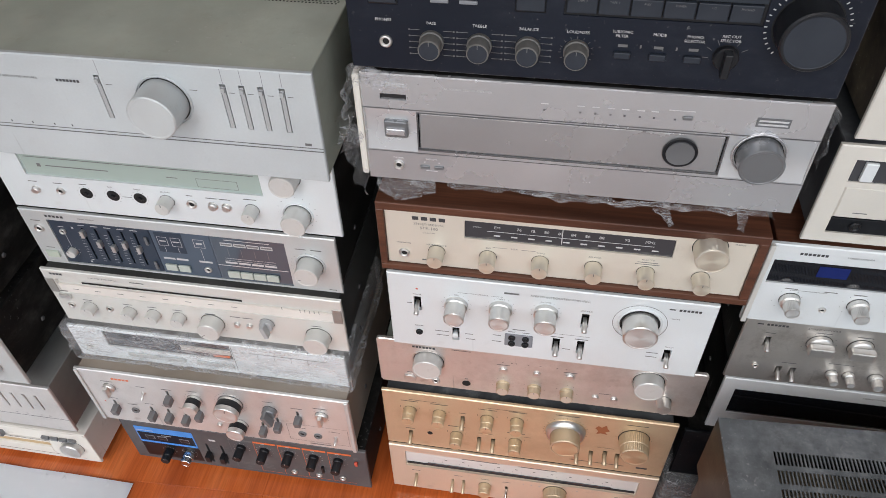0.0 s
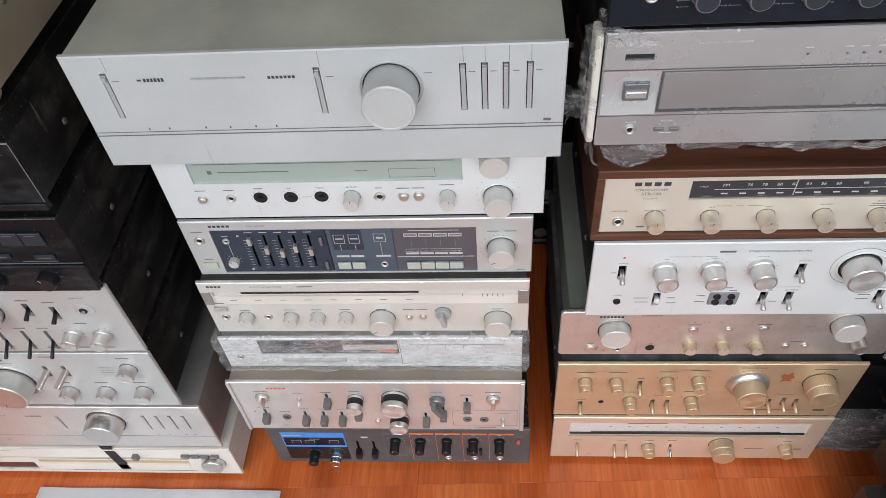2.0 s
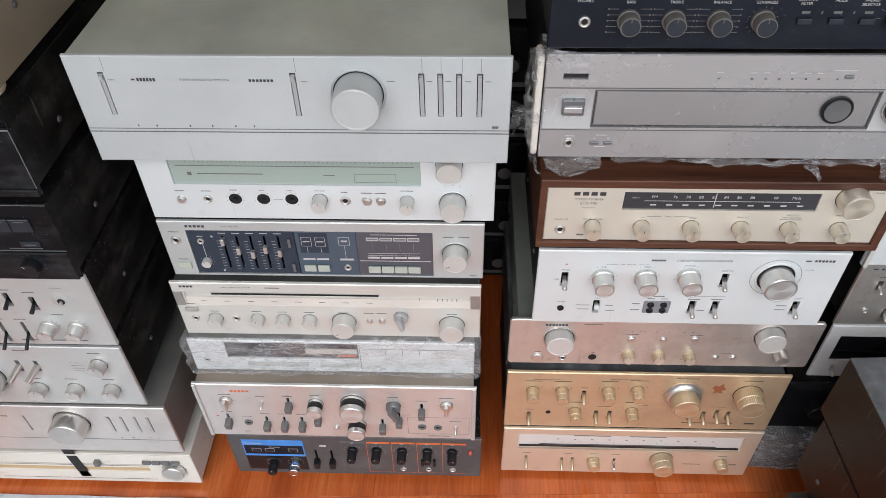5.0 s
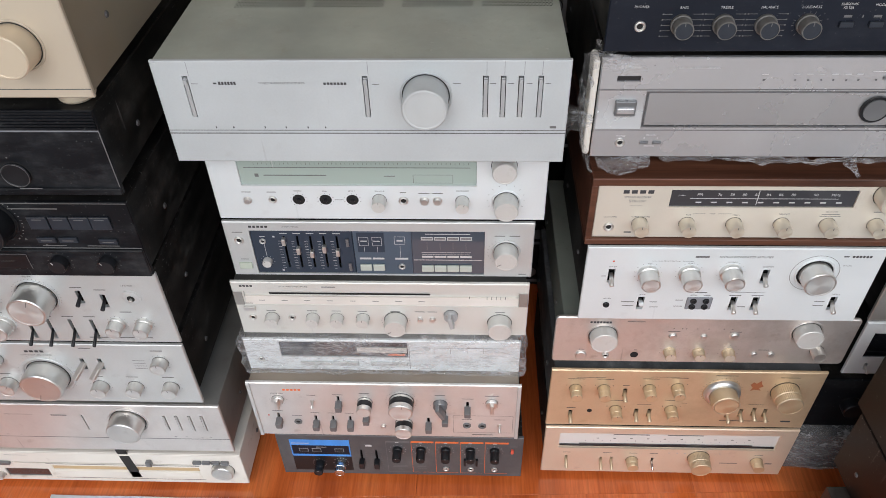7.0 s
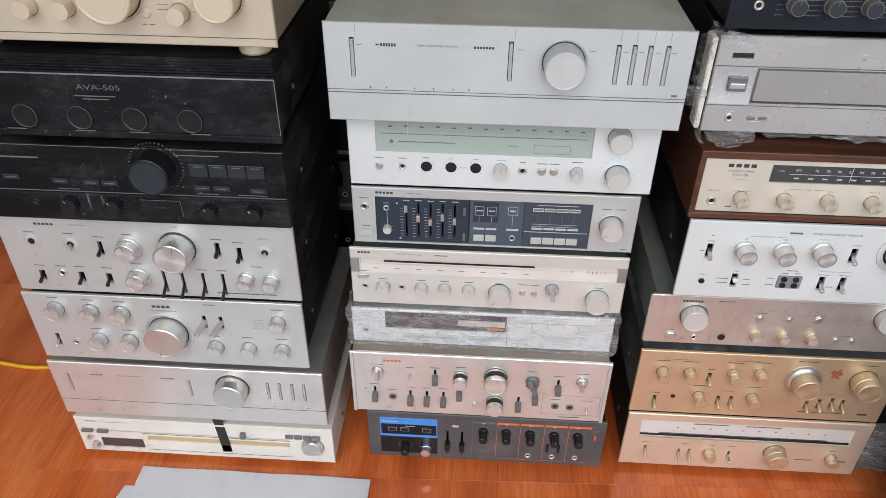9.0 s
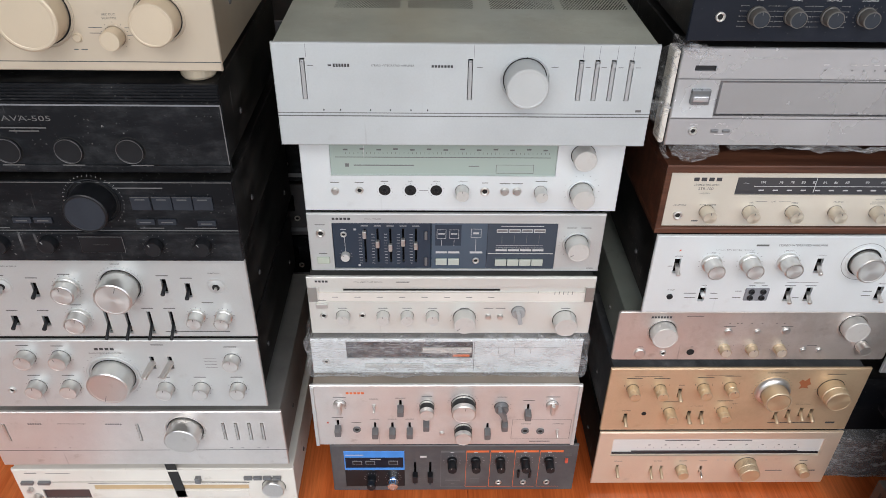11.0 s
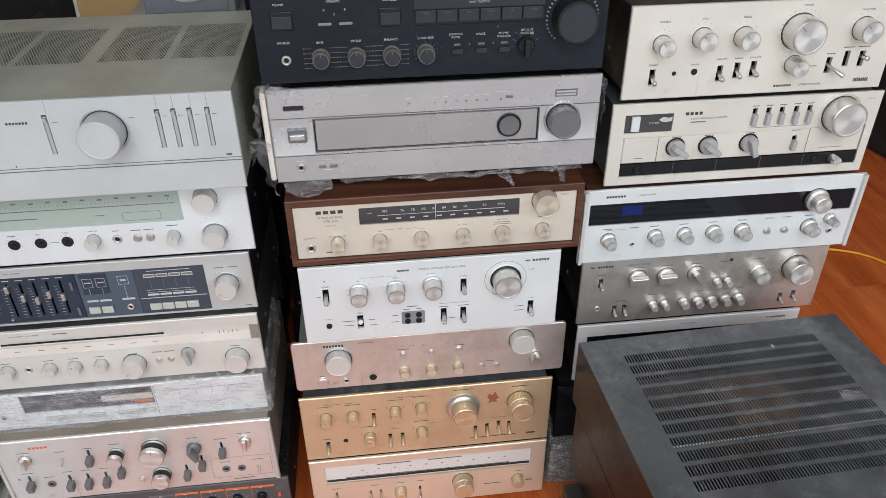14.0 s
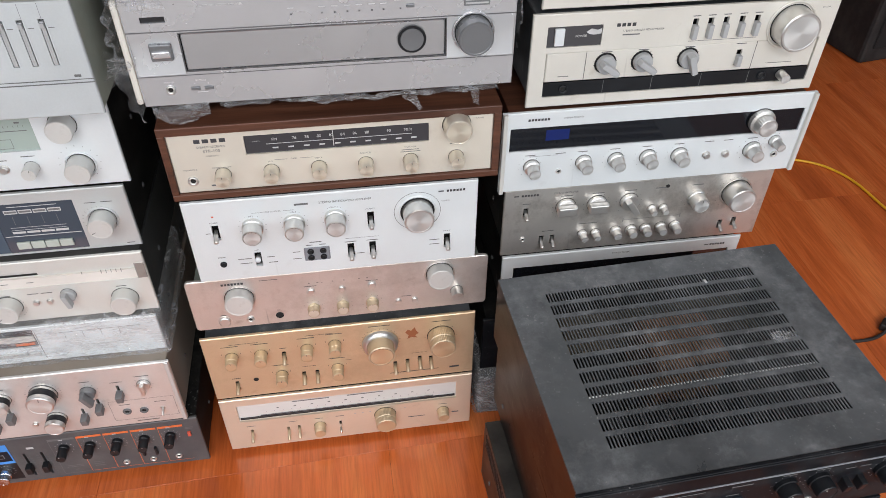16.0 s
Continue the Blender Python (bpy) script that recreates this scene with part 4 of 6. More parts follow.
for k in range(4):
    u = 274 + k * 17.6
    d.bars([(u, 70, 16, 6), (u, 37, 16, 3.4)], INK_WHITE, 0.5)
    d.bars([(u, 70, 14, 3)], INK_GREY, 0.45)
    d.bars([(u, 56, 0.5, 14)], INK_GREY, 0.5)
    d.button(u, 17, 16.5, 11, 3.2, KEY)
d.bars([(302, 78, 60, 1), (300, 45, 68, 0.6), (300, 41, 68, 0.6), (302, 31, 94, 1.2)], INK_WHITE, 0.5)
d.knob(381, 48, 32, 22, ring=40, mark=-120)
d.ticks(378, 47, 21, 19, length=1.6)
d.logo(48, 90, 27, 3.6, 5)
d.words([("STEREO AMPLIFIER", 92, 90, 2)], INK_GREY)
d.bars([(372, 76, 14, 1.3), (392, 76, 14, 1.3), (405, 6, 10, 1.3), (18, 80, 14, 1.2), (19, 31, 12, 1.2)], INK_GREY)
t = d.top

d = Deck("stereo_receiver", "silver stereo receiver with a wide pale green tuning dial", -0.661, -0.232, 0.566, 0.682, 0.608, t, ALU_WHITE, BLACK_SIDE, 0.33, holes=[(39, 340, 55, 105)], inset=4, drop=2, category="receiver")
d.metal = KNOB_MATTE
d.pane(39, 340, 55, 105, DIAL_GREEN, "tuning_dial", 2.5, 4.5)
d.bars([(189, 82, 286, 1.1), (285, 71, 50, 0.6), (285, 58.5, 50, 0.6), (260, 65, 0.6, 12.5), (310, 65, 0.6, 12.5), (61, 70, 5, 5)], INK_GREY, 2.3)
d.bars([(84, 92, 0.5, 20)], INK_WHITE, 2.2)
d.bars([(60 + k * 22, 93 + (k % 2), 6, 2.2) for k in range(13)] + [(60 + k * 5.5, 88, 0.5, 3) for k in range(50)] + [(110, 70, 80, 1.5), (230, 69, 14, 1.2)], INK_GREY, 2.3)
d.knob(374, 88, 31, 20)
d.knob(378, 30, 31, 22, ring=38)
d.knob(215, 33, 18, 17, mark=0)
d.knob(322, 32, 17, 18, mark=20)
for u, s in ((43, 9), (273, 10), (290, 10)):
    d.round_button(u, 32, s, 5)
d.jack(76, 33, 11)
d.jack(246, 32, 13)
for u in (110, 145, 180):
    d.hole(u, 33, 16)
    d.round_button(u, 33, 6, 3, KNOB_BLACK)
    d.ticks(u, 33, 10, 9, length=1.2)
d.ticks(378, 34, 23, 13, length=1.5)
d.words([("BASS", 145, 47, 2), ("TREBLE", 180, 47, 2), ("BALANCE", 216, 47, 2)], INK_GREY)
d.bars([(43, 45, 12, 1.2), (76, 45, 12, 1.2), (110, 47, 10, 1.2), (246, 45, 8, 1.2), (273, 44, 14, 1.2), (290, 44, 14, 1.2), (322, 48, 16, 1.2), (163, 33, 12, 0.7)], INK_GREY)
t = d.top

SL6 = (35, 231, 361, 380, 399, 420)
d = Deck("stereo_amplifier", "silver stereo amplifier with an olive-grey lid and one large knob", -0.674, -0.222, 0.687, 0.817, 0.568, t, ALU_COOL, GREEN_GREY, 0.36, holes=slots([(u, 86.5) for u in SL6], 6, 51), inset=2, drop=1, lift=2)
for u in SL6:
    d.button(u, 85.5, 4.2, 48, 0.4, SLIDER, "slider_bar", 0.2, 4)
    d.button(u, 106, 4, 5, 3, SLIDER, "slider_tab", 0.4, 1)
d.knob(296, 88, 50, 32, COOL_CAP, COOL_CAP, ring=58, mark=None)
d.bars([(297, 114, 0.8, 4)], INK)
d.groove_or_glint(0, 452, 43.2, 44.2, INK_GREY)
d.groove_or_glint(0, 452, 39.0, 40.4, INK_GREY)
for u in (40, 235, 362, 381, 402, 421):
    d.groove_or_glint(u - 0.25, u + 0.25, 113, 129, MIDGREY)
d.bars([(u, 47.5, 1.4, 2.4) for u in (56, 76, 112, 136, 161, 181)], INK)
d.logo(80, 103.5, 20, 4, 6)
d.logo(198, 103, 26, 3, 7)
d.bars([(66.5, 103.5, 4, 2)], INK)
d.words([("STEREO INTEGRATED AMPLIFIER", 140, 103.5, 2.5)], INK_GREY)
d.bars([(395, 43.5, 44, 1), (437, 48, 7, 3), (44, 103, 7, 0.8), (242, 102, 7, 0.8), (330, 103, 8, 0.8), (369, 103, 6, 0.8), (388, 103, 6, 0.8), (408, 103, 6, 0.8), (428, 103, 6, 0.8)], INK_GREY)
bm = bmesh.new()
for left in (0.06, 0.155, 0.262, 0.357):
    for i in range(21):
        for j in range(36):
            x, y = left + i * 0.00405 + 0.002 * (j % 2), 0.135 + j * 0.0043
            bm.faces.new([bm.verts.new((x + a, y + c, 0.1292)) for a, c in ((0, 0), (0.0021, 0), (0.0021, 0.0025), (0, 0.0025))])
tagged(part("vent_field", bm, CAVITY, d.root, "four panels of fine punched holes"), kind="stuff")

# ---- right stack ----
d = Deck("stereo_tuner", "pale gold stereo tuner with a long light dial", -0.201, 0.214, 0.014, 0.146, 0.578, 0.0, GOLD, BLACK_SIDE, 0.32, holes=[(25, 389, 73, 116)] + slots([(41, 42), (101, 38), (119, 39), (189, 38)], 4.5, 16), inset=6, drop=4, lift=10, category="tuner")
d.pane(25, 389, 73, 116, DIAL_WHITE, "tuning_dial", 4, 5)
d.slab(27, 387, 76, 80, KNOB_BLACK, "dial_pointer_rail", -2, 0.3, 4)
d.slab(60, 350, 81, 83, DIAL_SMOKE, "dial_rail", -2.5, 0.3, 4)
d.bars([(90 + k * 28, 97, 4, 2.4) for k in range(10)] + [(145, 108, 60, 2.4), (235, 108, 60, 2.4)] + [(70 + k * 14, 90, 0.6, 3) for k in range(21)], INK_GREY, 3.8)
for u, v in ((41, 42), (101, 38), (119, 39)):
    d.lever(u, v, 6, 18, 30, KNOB_GOLD)
d.lever(189, 38, 5, 16, 30, CHROME)
d.knob(266, 50, 36, 26, KNOB_GOLD, CAP_GOLD, "knurl")
d.knob(366, 42, 20, 18, KNOB_GOLD, CAP_GOLD, "knurl")
d.knob(154, 40, 20, 18, KNOB_GOLD, CAP_GOLD, "knurl")
d.bars([(320, 34, 30, 2), (388, 34, 12, 3)] + [(u, 60, 14, 1.3) for u in (41, 110, 154, 189, 266, 366)], INK_GREY)
d.bars([(u, 62, 3, 2) for u in (215, 228, 241, 300)], INK_WHITE)
t = d.top

SW = [(118, 88), (38, 30), (143, 36), (164, 36), (289, 36), (309, 39), (329, 43), (347, 40)]
d = Deck("integrated_amplifier", "bronze-gold integrated amplifier with a peeled patch and two large knobs", -0.202, 0.215, 0.1485, 0.29, 0.582, t, GOLD_DARK, BLACK_DUSTY, 0.34, holes=slots(SW, 6, 20), inset=6, drop=6)
for u, v in SW:
    d.lever(u, v, 7, 16, 28, KNOB_GOLD)
for u, v in ((40, 101), (84, 101), (154, 103), (197, 106), (109, 48), (197, 50)):
    d.knob(u, v - 3, 19, 21, KNOB_GOLD, CAP_GOLD, "knurl", mark=0)
    d.bars([(u, v + 20, 26, 1.2), (u - 14, v + 4, 0.6, 4), (u + 14, v + 4, 0.6, 4)], INK)
d.knob(267, 95, 42, 30, KNOB_GOLD, CAP_GOLD, "skirt", ring=58)
part("scale_ring", lathe([(0.0285, -0.002), (0.0265, -0.009), (0.0215, -0.0095)], 48), KNOB, d.root, smooth=True).location = (0.267, 0, 0.095)
d.ticks(267, 95, 30, 25, INK)
d.knob(363, 97, 42, 30, KNOB_GOLD, CAP_GOLD, "knurl")
d.ticks(363, 97, 24, 7, INK)
d.hole(68, 40, 8)
d.bars([(62, 125, 44, 0.7), (175, 128, 44, 0.7), (153, 58, 22, 0.7), (328, 62, 24, 0.7), (118, 106, 10, 1.2), (38, 47, 14, 1.2), (320, 18, 80, 1.4), (386, 18, 16, 4), (267, 133, 34, 1.3), (363, 130, 30, 1.3), (215, 63, 10, 0.7)], INK)
bm = bmesh.new()
pts = [(307, 112), (311, 118), (316, 115), (322, 122), (324, 114), (328, 108), (322, 104), (326, 98), (316, 100), (310, 97), (312, 105)]
bm.faces.new([bm.verts.new((u * MM, -0.0003, v * MM)) for u, v in pts])
part("peeled_patch", bm, surface("red_brown_patch", (0.3, 0.1, 0.04), 0.6), d.root, "red-brown peeled patch")
t = d.top

d = Deck("integrated_amplifier", "scuffed bare aluminium amplifier with rounded corners and two large knobs", -0.203, 0.232, 0.3, 0.398, 0.592, t, ALU_SCUFFED, STEEL_GREEN, 0.34, inset=12, drop=8, lift=8, corner=6)
d.knob(71, 60, 40, 18, KNOB_MATTE, KNOB_MATTE, ring=46)
d.knob(363, 71, 39, 17, KNOB_MATTE, KNOB_MATTE, ring=46)
d.knob(389, 32, 19, 16, KNOB, KNOB)
for u in (174, 217, 261):
    d.knob(u, 25, 17, 13, KNOB_GOLD, KNOB_CREAM, style="skirt", mark=0)
    d.ticks(u, 26, 14, 9, length=1.4)
for u, v, s in ((43, 15, 17), (300, 21, 9), (325, 21, 9), (173, 59, 11), (218, 59, 9), (262, 61, 12)):
    d.round_button(u, v, s, 3)
d.jack(80, 15, 11)
d.hole(123, 17, 12)
d.logo(65, 88, 32, 4, 7)
d.bars([(116, 90, 26, 1.2), (43, 28, 8, 1.2), (123, 28, 4, 1.2), (312, 31, 16, 1.2)] + [(u, 76, 2, 1.4) for u in (172, 184, 190, 206, 222, 244, 256)] + [(u, 70, 18, 1.2) for u in (173, 262)], INK_GREY)
t = d.top

SW = [(36, 85), (83, 33), (239, 86), (209, 34), (239, 34), (343, 36)]
d = Deck("integrated_amplifier", "white-silver integrated amplifier with a large volume knob", -0.175, 0.209, 0.408, 0.544, 0.58, t, ALU_WHITE, BLACK_SIDE, 0.3, holes=slots(SW, 9, 25), inset=5, drop=5)
for u, v in SW[:1] + SW[2:]:
    d.lever(u, v, 7, 15, 28)
d.lever(83, 36, 8, 7, -5, ALU_WHITE)
for u, v, s in ((84, 91, 25), (138, 92, 25), (192, 94, 26)):
    d.knob(u, v, s, 26, style="skirt")
    d.ticks(u, v, 17, 11, length=1.5)
d.knob(302, 93, 41, 24, KNOB, CAP, ring=52)
part("knob_shadow_gap", lathe([(0.0235, -0.0013), (0.0204, -0.0013)], 40), CAVITY, d.root).location = (0.302, 0, 0.093)
d.ticks(302, 93, 31, 120, a0=-180, a1=177, length=0.6, w=1.7)
d.slab(145, 180, 23, 46, MIDGREY, "socket_plate", 1.5, 1.2)
for u in (154, 171):
    for v in (29, 40):
        d.jack(u, v, 9, KNOB_BLACK).location.y = -0.0015
d.jack(36, 30, 9, KNOB_BLACK)
d.bars([(36, 112, 2.6, 2.6)], INK_RED)
d.words([("STEREO INTEGRATED AMPLIFIER", 207, 121, 3.4), ("TONE CONTROL", 112, 113, 2), ("BASS", 84, 108, 2), ("TREBLE", 138, 109, 2), ("BALANCE", 191, 112, 2), ("LOUDNESS", 239, 104, 2), ("VOLUME", 340, 107, 2), ("POWER", 36, 102, 2.2), ("PHONES", 36, 42, 2), ("MODE", 83, 50, 2), ("SOURCE", 343, 54, 2)], INK_GREY)
d.bars([(150, 121, 18, 3)], INK_GREY)
d.logo(354, 123, 26, 3.6, 6)
d.bars([(334, 123, 7, 2)], INK)
d.bars([(93, 113, 14, 0.5), (133, 113, 14, 0.5), (162, 55, 16, 1.4), (153, 50, 9, 1.2), (171, 50, 9, 1.2), (209, 50, 16, 1.2), (239, 50, 16, 1.2), (225, 56, 46, 0.5), (65, 36, 18, 1.2), (66, 28, 16, 1.2), (100, 36, 10, 1.2), (102, 26, 12, 1.2), (325, 40, 14, 1.2), (325, 32, 14, 1.2), (26, 85, 6, 1.2), (222, 28, 10, 1.2), (135, 40, 10, 1.2), (135, 28, 12, 1.2)], INK_GREY)
t = d.top

d = Deck("vintage_receiver", "walnut-cased vintage receiver with a champagne panel and slim dial", -0.172, 0.226, 0.556, 0.641, 0.587, t, CREAM, WALNUT, 0.3, holes=[(90, 316, 50, 77)], bare=True, category="receiver")
part("walnut_top", box(-0.0085, 0.4075, -0.004, 0.29, 0.0852, 0.0965, 0.0012, 2), WALNUT, d.root)
part("walnut_base", box(-0.0085, 0.4075, -0.004, 0.29, -0.0095, -0.0002, 0.0012, 2), WALNUT, d.root)
part("walnut_side", box(-0.0085, -0.0002, -0.0035, 0.29, -0.0002, 0.0852, 0.0008), WALNUT, d.root)
part("walnut_side", box(0.3982, 0.4075, -0.0035, 0.29, -0.0002, 0.0852, 0.0008), WALNUT, d.root)
part("back_board", box(0, 0.398, 0.28, 0.286, 0, 0.085), BLACK_SIDE, d.root)
for fx in (0.04, 0.36):
    for fy in (0.05, 0.25):
        part("foot", box(fx - 0.012, fx + 0.012, fy - 0.012, fy + 0.012, t - 0.556, -0.0095), RUBBER, d.root)
d.pane(90, 316, 50, 77, DIAL_SMOKE, "tuning_dial")
d.words([("FM", 126, 68.5, 4), ("76", 150, 68.5, 4), ("78", 165, 68.5, 4), ("80", 180, 68.5, 4), ("82", 195, 68.5, 4), ("84", 209, 68.5, 4), ("86", 224, 68.5, 4), ("88", 239, 68.5, 4), ("90", 266, 68.5, 4), ("MHz", 290, 68.5, 4), ("STEREO", 104, 67, 1.8)], INK_WHITE, 1.8)
d.bars([(205, 62.5, 180, 0.8), (197, 64, 0.9, 22)] + [(126 + k * 19, 56.5, 7, 2) for k in range(10)], INK_WHITE, 1.8)
d.logo(50, 74, 40, 5.4, 4)
d.words([("STEREO RECEIVER", 50, 65.5, 3), ("STR-100", 50, 59.5, 4.2), ("SOLID STATE", 50, 52.5, 1.8), ("HEADPHONE", 20, 34, 2), ("POWER / VOLUME", 58, 34.5, 2), ("BASS", 117, 38, 2), ("TONE", 146, 40, 2), ("TREBLE", 176, 38, 2), ("BALANCE", 235, 40, 2.2), ("SELECTOR", 292, 44, 2.2), ("TUNING", 380, 84 - 5, 2)], INK_GREY)
d.bars([(130, 40, 16, 0.5), (162, 40, 16, 0.5), (292, 40, 22, 0.9), (292, 37, 26, 0.9), (351, 44, 16, 1.2), (45, 9, 9, 2.2)], INK_GREY)
d.jack(20, 18, 13)
for u in (58, 117, 176, 235, 292, 351):
    d.knob(u, 24.5, 19, 19, KNOB_CREAM, CAP_CREAM, mark=0)
d.knob(351, 72, 35, 22, KNOB_CREAM, CAP_CREAM)
t = 0.556 + 0.0965

d = Deck("av_amplifier", "titanium-silver stereo amplifier partly wrapped in torn clear film", -0.186, 0.248, 0.674, 0.804, 0.598, t, ALU_GREY, BLACK_SIDE, 0.36, holes=[(55, 352, 42, 88.5), (19, 45, 101, 108), (2, 54, 39.5, 89.5), (353.2, 432, 39.5, 89.5)], inset=3, drop=1)
part("display_flap", plate_mesh(0.2940, 0.0438, 0.003), ALU_FLAP, d.root).location = (0.0565, 0.0010, 0.0432)
d.pane(19, 45, 101, 108, DIAL_BLACK)
d.button(33, 67.5, 24, 20, 3, KNOB_GREY, "power_rocker", 1.5, 5)
d.button(33, 66, 20, 8, 5.5, ALU_GREY, "rocker_ridge", 1.5, 0)


def hollow_band(u0, u1, v0, v1, sink):
    """A polished strip hollowed along its length."""
    bm = bmesh.new()
    rows = []
    for k in range(13):
        f = k / 12
        y = (0.3 + sink * math.sin(math.pi * f)) * MM
        rows.append([bm.verts.new((u * MM, y, (v0 + (v1 - v0) * f) * MM)) for u in (u0, u1)])
    for p, q in zip(rows, rows[1:]):
        bm.faces.new((p[0], p[1], q[1], q[0]))
    return part("polished_band", bm, ALU_BAND, d.root, "hollowed polished silver strip", True)


hollow_band(2, 54, 39.5, 89.5, 2.0)
hollow_band(353.2, 432, 39.5, 89.5, 2.0)
d.groove_or_glint(0, 434, 90.2, 91.4)
d.groove_or_glint(0, 434, 37.4, 38.4)
d.groove_or_glint(54.2, 352.8, 87.6, 88.8)
d.groove_or_glint(54.2, 352.8, 41.6, 43.0)
d.groove_or_glint(54.2, 55.6, 43.0, 87.6)
d.groove_or_glint(351.6, 352.8, 43.0, 87.6)
ob = part("jog_ring", lathe([(0.0165, 0.0002), (0.0165, -0.0022), (0.0135, -0.0022)], 40), KNOB_BLACK, d.root)
ob.location = (0.312, 0, 0.066)
part("jog_cap", lathe([(0.0136, -0.001), (0.0134, -0.0035), (0.0, -0.003)], 40), KNOB_GREY, ob)
d.knob(384, 70, 42, 21, KNOB_GREY, KNOB_GREY, ring=50)
d.bars([(384, 87, 1.4, 2)], INK_WHITE, -0.2)
d.slab(372, 402, 102, 112, KNOB_GREY, "badge", 0.8)
d.bars([(387, 109, 26, 2), (387, 105, 26, 2)], INK_WHITE, -1)
d.jack(33, 21, 11)
for u in (61, 76):
    d.button(u, 21, 10, 4, 2, KNOB_GREY)
d.button(311, 106, 9, 4, 2, KNOB_GREY)
d.bars([(u, 103, 2, 2) for u in (179, 213, 227, 241, 254, 268, 281, 300)], INK)
d.bars([(u, 110, 7, 1.2) for u in (179, 213, 227, 241, 254, 268, 281)] + [(305, 113, 24, 1)], INK_WHITE)
d.logo(33, 119, 24, 5, 6, INK_WHITE)
d.words([("NATURAL SOUND  STEREO AMPLIFIER", 100, 118, 2.4), ("POWER", 33, 96, 2), ("PHONES", 33, 30, 2), ("SPEAKERS", 68, 31, 2), ("A", 61, 27, 2), ("B", 76, 27, 2)], INK_WHITE)
d.bars([(68, 16, 12, 1)], INK_WHITE)


def ribbon(points, width, n, amount, seed, along=(0, 1, 0)):
    """A crumpled strip of film along a line of points."""
    bm = bmesh.new()
    rows = []
    m = len(points) - 1
    for i in range(n + 1):
        s = i / n * m
        k = min(int(s), m - 1)
        p = Vector(points[k]).lerp(Vector(points[k + 1]), s - k)
        row = []
        for j in range(9):
            q = p + Vector(along) * width * (j / 8 - 0.5)
            f = q * 70 + Vector((seed, 0, seed))
            q += Vector((noise.noise(f), noise.noise(f + Vector((5, 1, 2))), noise.noise(f + Vector((3, 8, 4))))) * amount
            row.append(bm.verts.new(q))
        rows.append(row)
    for a, b in zip(rows, rows[1:]):
        for j in range(8):
            bm.faces.new((a[j], a[j + 1], b[j + 1], b[j]))
    return bm


part("foam_edge", box(-0.009, -0.001, 0.002, 0.03, 0.002, 0.126, 0.003, 2), OFFWHITE, d.root, "cream foam strip along the edge")
part("plastic_wrap", ribbon([(0.03, 0.004, 0.128), (0.0, 0.006, 0.131), (-0.013, 0.008, 0.12), (-0.016, 0.008, 0.07), (-0.012, 0.006, 0.02), (0.0, 0.002, -0.004)], 0.05, 60, 0.009, 1, (0, 1, 0.1)), FILM, d.root, "torn clear film", True)
part("plastic_wrap", ribbon([(-0.036, 0.01, 0.052), (-0.024, 0.008, 0.044), (-0.01, 0.002, 0.06)], 0.036, 16, 0.016, 5, (0.2, 0.3, 1)), FILM, d.root, "torn clear film", True)
part("plastic_wrap", ribbon([(0.004, -0.002, -0.005), (0.03, -0.006, -0.009), (0.07, -0.003, -0.004)], 0.02, 26, 0.01, 9, (0, 0.5, 0.8)), FILM, d.root, "torn clear film", True)
part("plastic_wrap", ribbon([(0.085, 0.003, -0.002), (0.2, 0.0, -0.003), (0.3, -0.001, -0.004), (0.42, 0.002, -0.002)], 0.007, 70, 0.005, 12, (0, 0.8, 0.6)), FILM, d.root, "torn clear film", True)
part("plastic_wrap", ribbon([(0.308, -0.004, 0.002), (0.312, -0.01, -0.02)], 0.016, 10, 0.009, 15, (1, 0, 0)), FILM, d.root, "torn clear film", True)
part("plastic_wrap", ribbon([(0.386, -0.004, 0.002), (0.39, -0.01, -0.018)], 0.012, 10, 0.008, 17, (1, 0, 0)), FILM, d.root, "torn clear film", True)
part("plastic_wrap", ribbon([(0.006, -0.003, 0.126), (0.05, -0.003, 0.12)], 0.018, 12, 0.006, 21, (0, 0.3, 0.9)), FILM, d.root, "torn clear film", True)
part("plastic_wrap", ribbon([(0.437, 0.012, 0.122), (0.442, 0.012, 0.09), (0.437, 0.012, 0.06)], 0.03, 16, 0.006, 23), FILM, d.root, "torn clear film", True)
t = d.top

d = Deck("stereo_amplifier", "blue-black stereo amplifier with small knobs and a large volume dial", -0.188, 0.243, 0.815, 0.945, 0.59, t, BLUEBLACK, BLACK_SIDE, 0.36, holes=[(190, 352, 64, 99)], inset=2, drop=1, lift=4)
d.pane(190, 352, 64, 99, KNOB_BLACK, "selector_recess", 1.2, 4)
d.slab(191, 351, 83, 97, KNOB_SLATE, "selector_strip", -0.4, 0.3, 1.2)
for k in range(6):
    d.button(204.5 + k * 26.3, 75, 25, 15, 2.5, KNOB_SLATE, "push_button", 0.8, 1.5)
for u in (34, 162):
    d.button(u, 76, 26, 22, 1, KNOB_BLACK, "button_frame")
    d.button(u, 75, 24, 15, 4, KNOB_SLATE)
for u in (84, 109):
    d.button(u, 71, 16, 3.4, 2.5, MIDGREY)
for u in (243, 273, 302):
    d.button(u, 31, 14, 6, 4, KNOB_SLATE)
for u in (76, 119, 162, 204):
    d.knob(u, 31, 20, 17, KNOB_DUSTY, KNOB_SLATE, "skirt", mark=0, mark_mat=INK_GREY)
for u in (76, 119, 162):
    d.bars([(u + s * 15, 18 + k * 6, 9, 0.6) for k in range(5) for s in (-1, 1)] + [(u + s * 20, 18 + k * 6, 1.5, 1.5) for k in range(5) for s in (-1, 1)], INK_GREY)
d.ticks(204, 30, 13, 13, INK_GREY)
d.knob(329, 35, 21, 16, KNOB_BLACK, KNOB_BLACK, "wing")
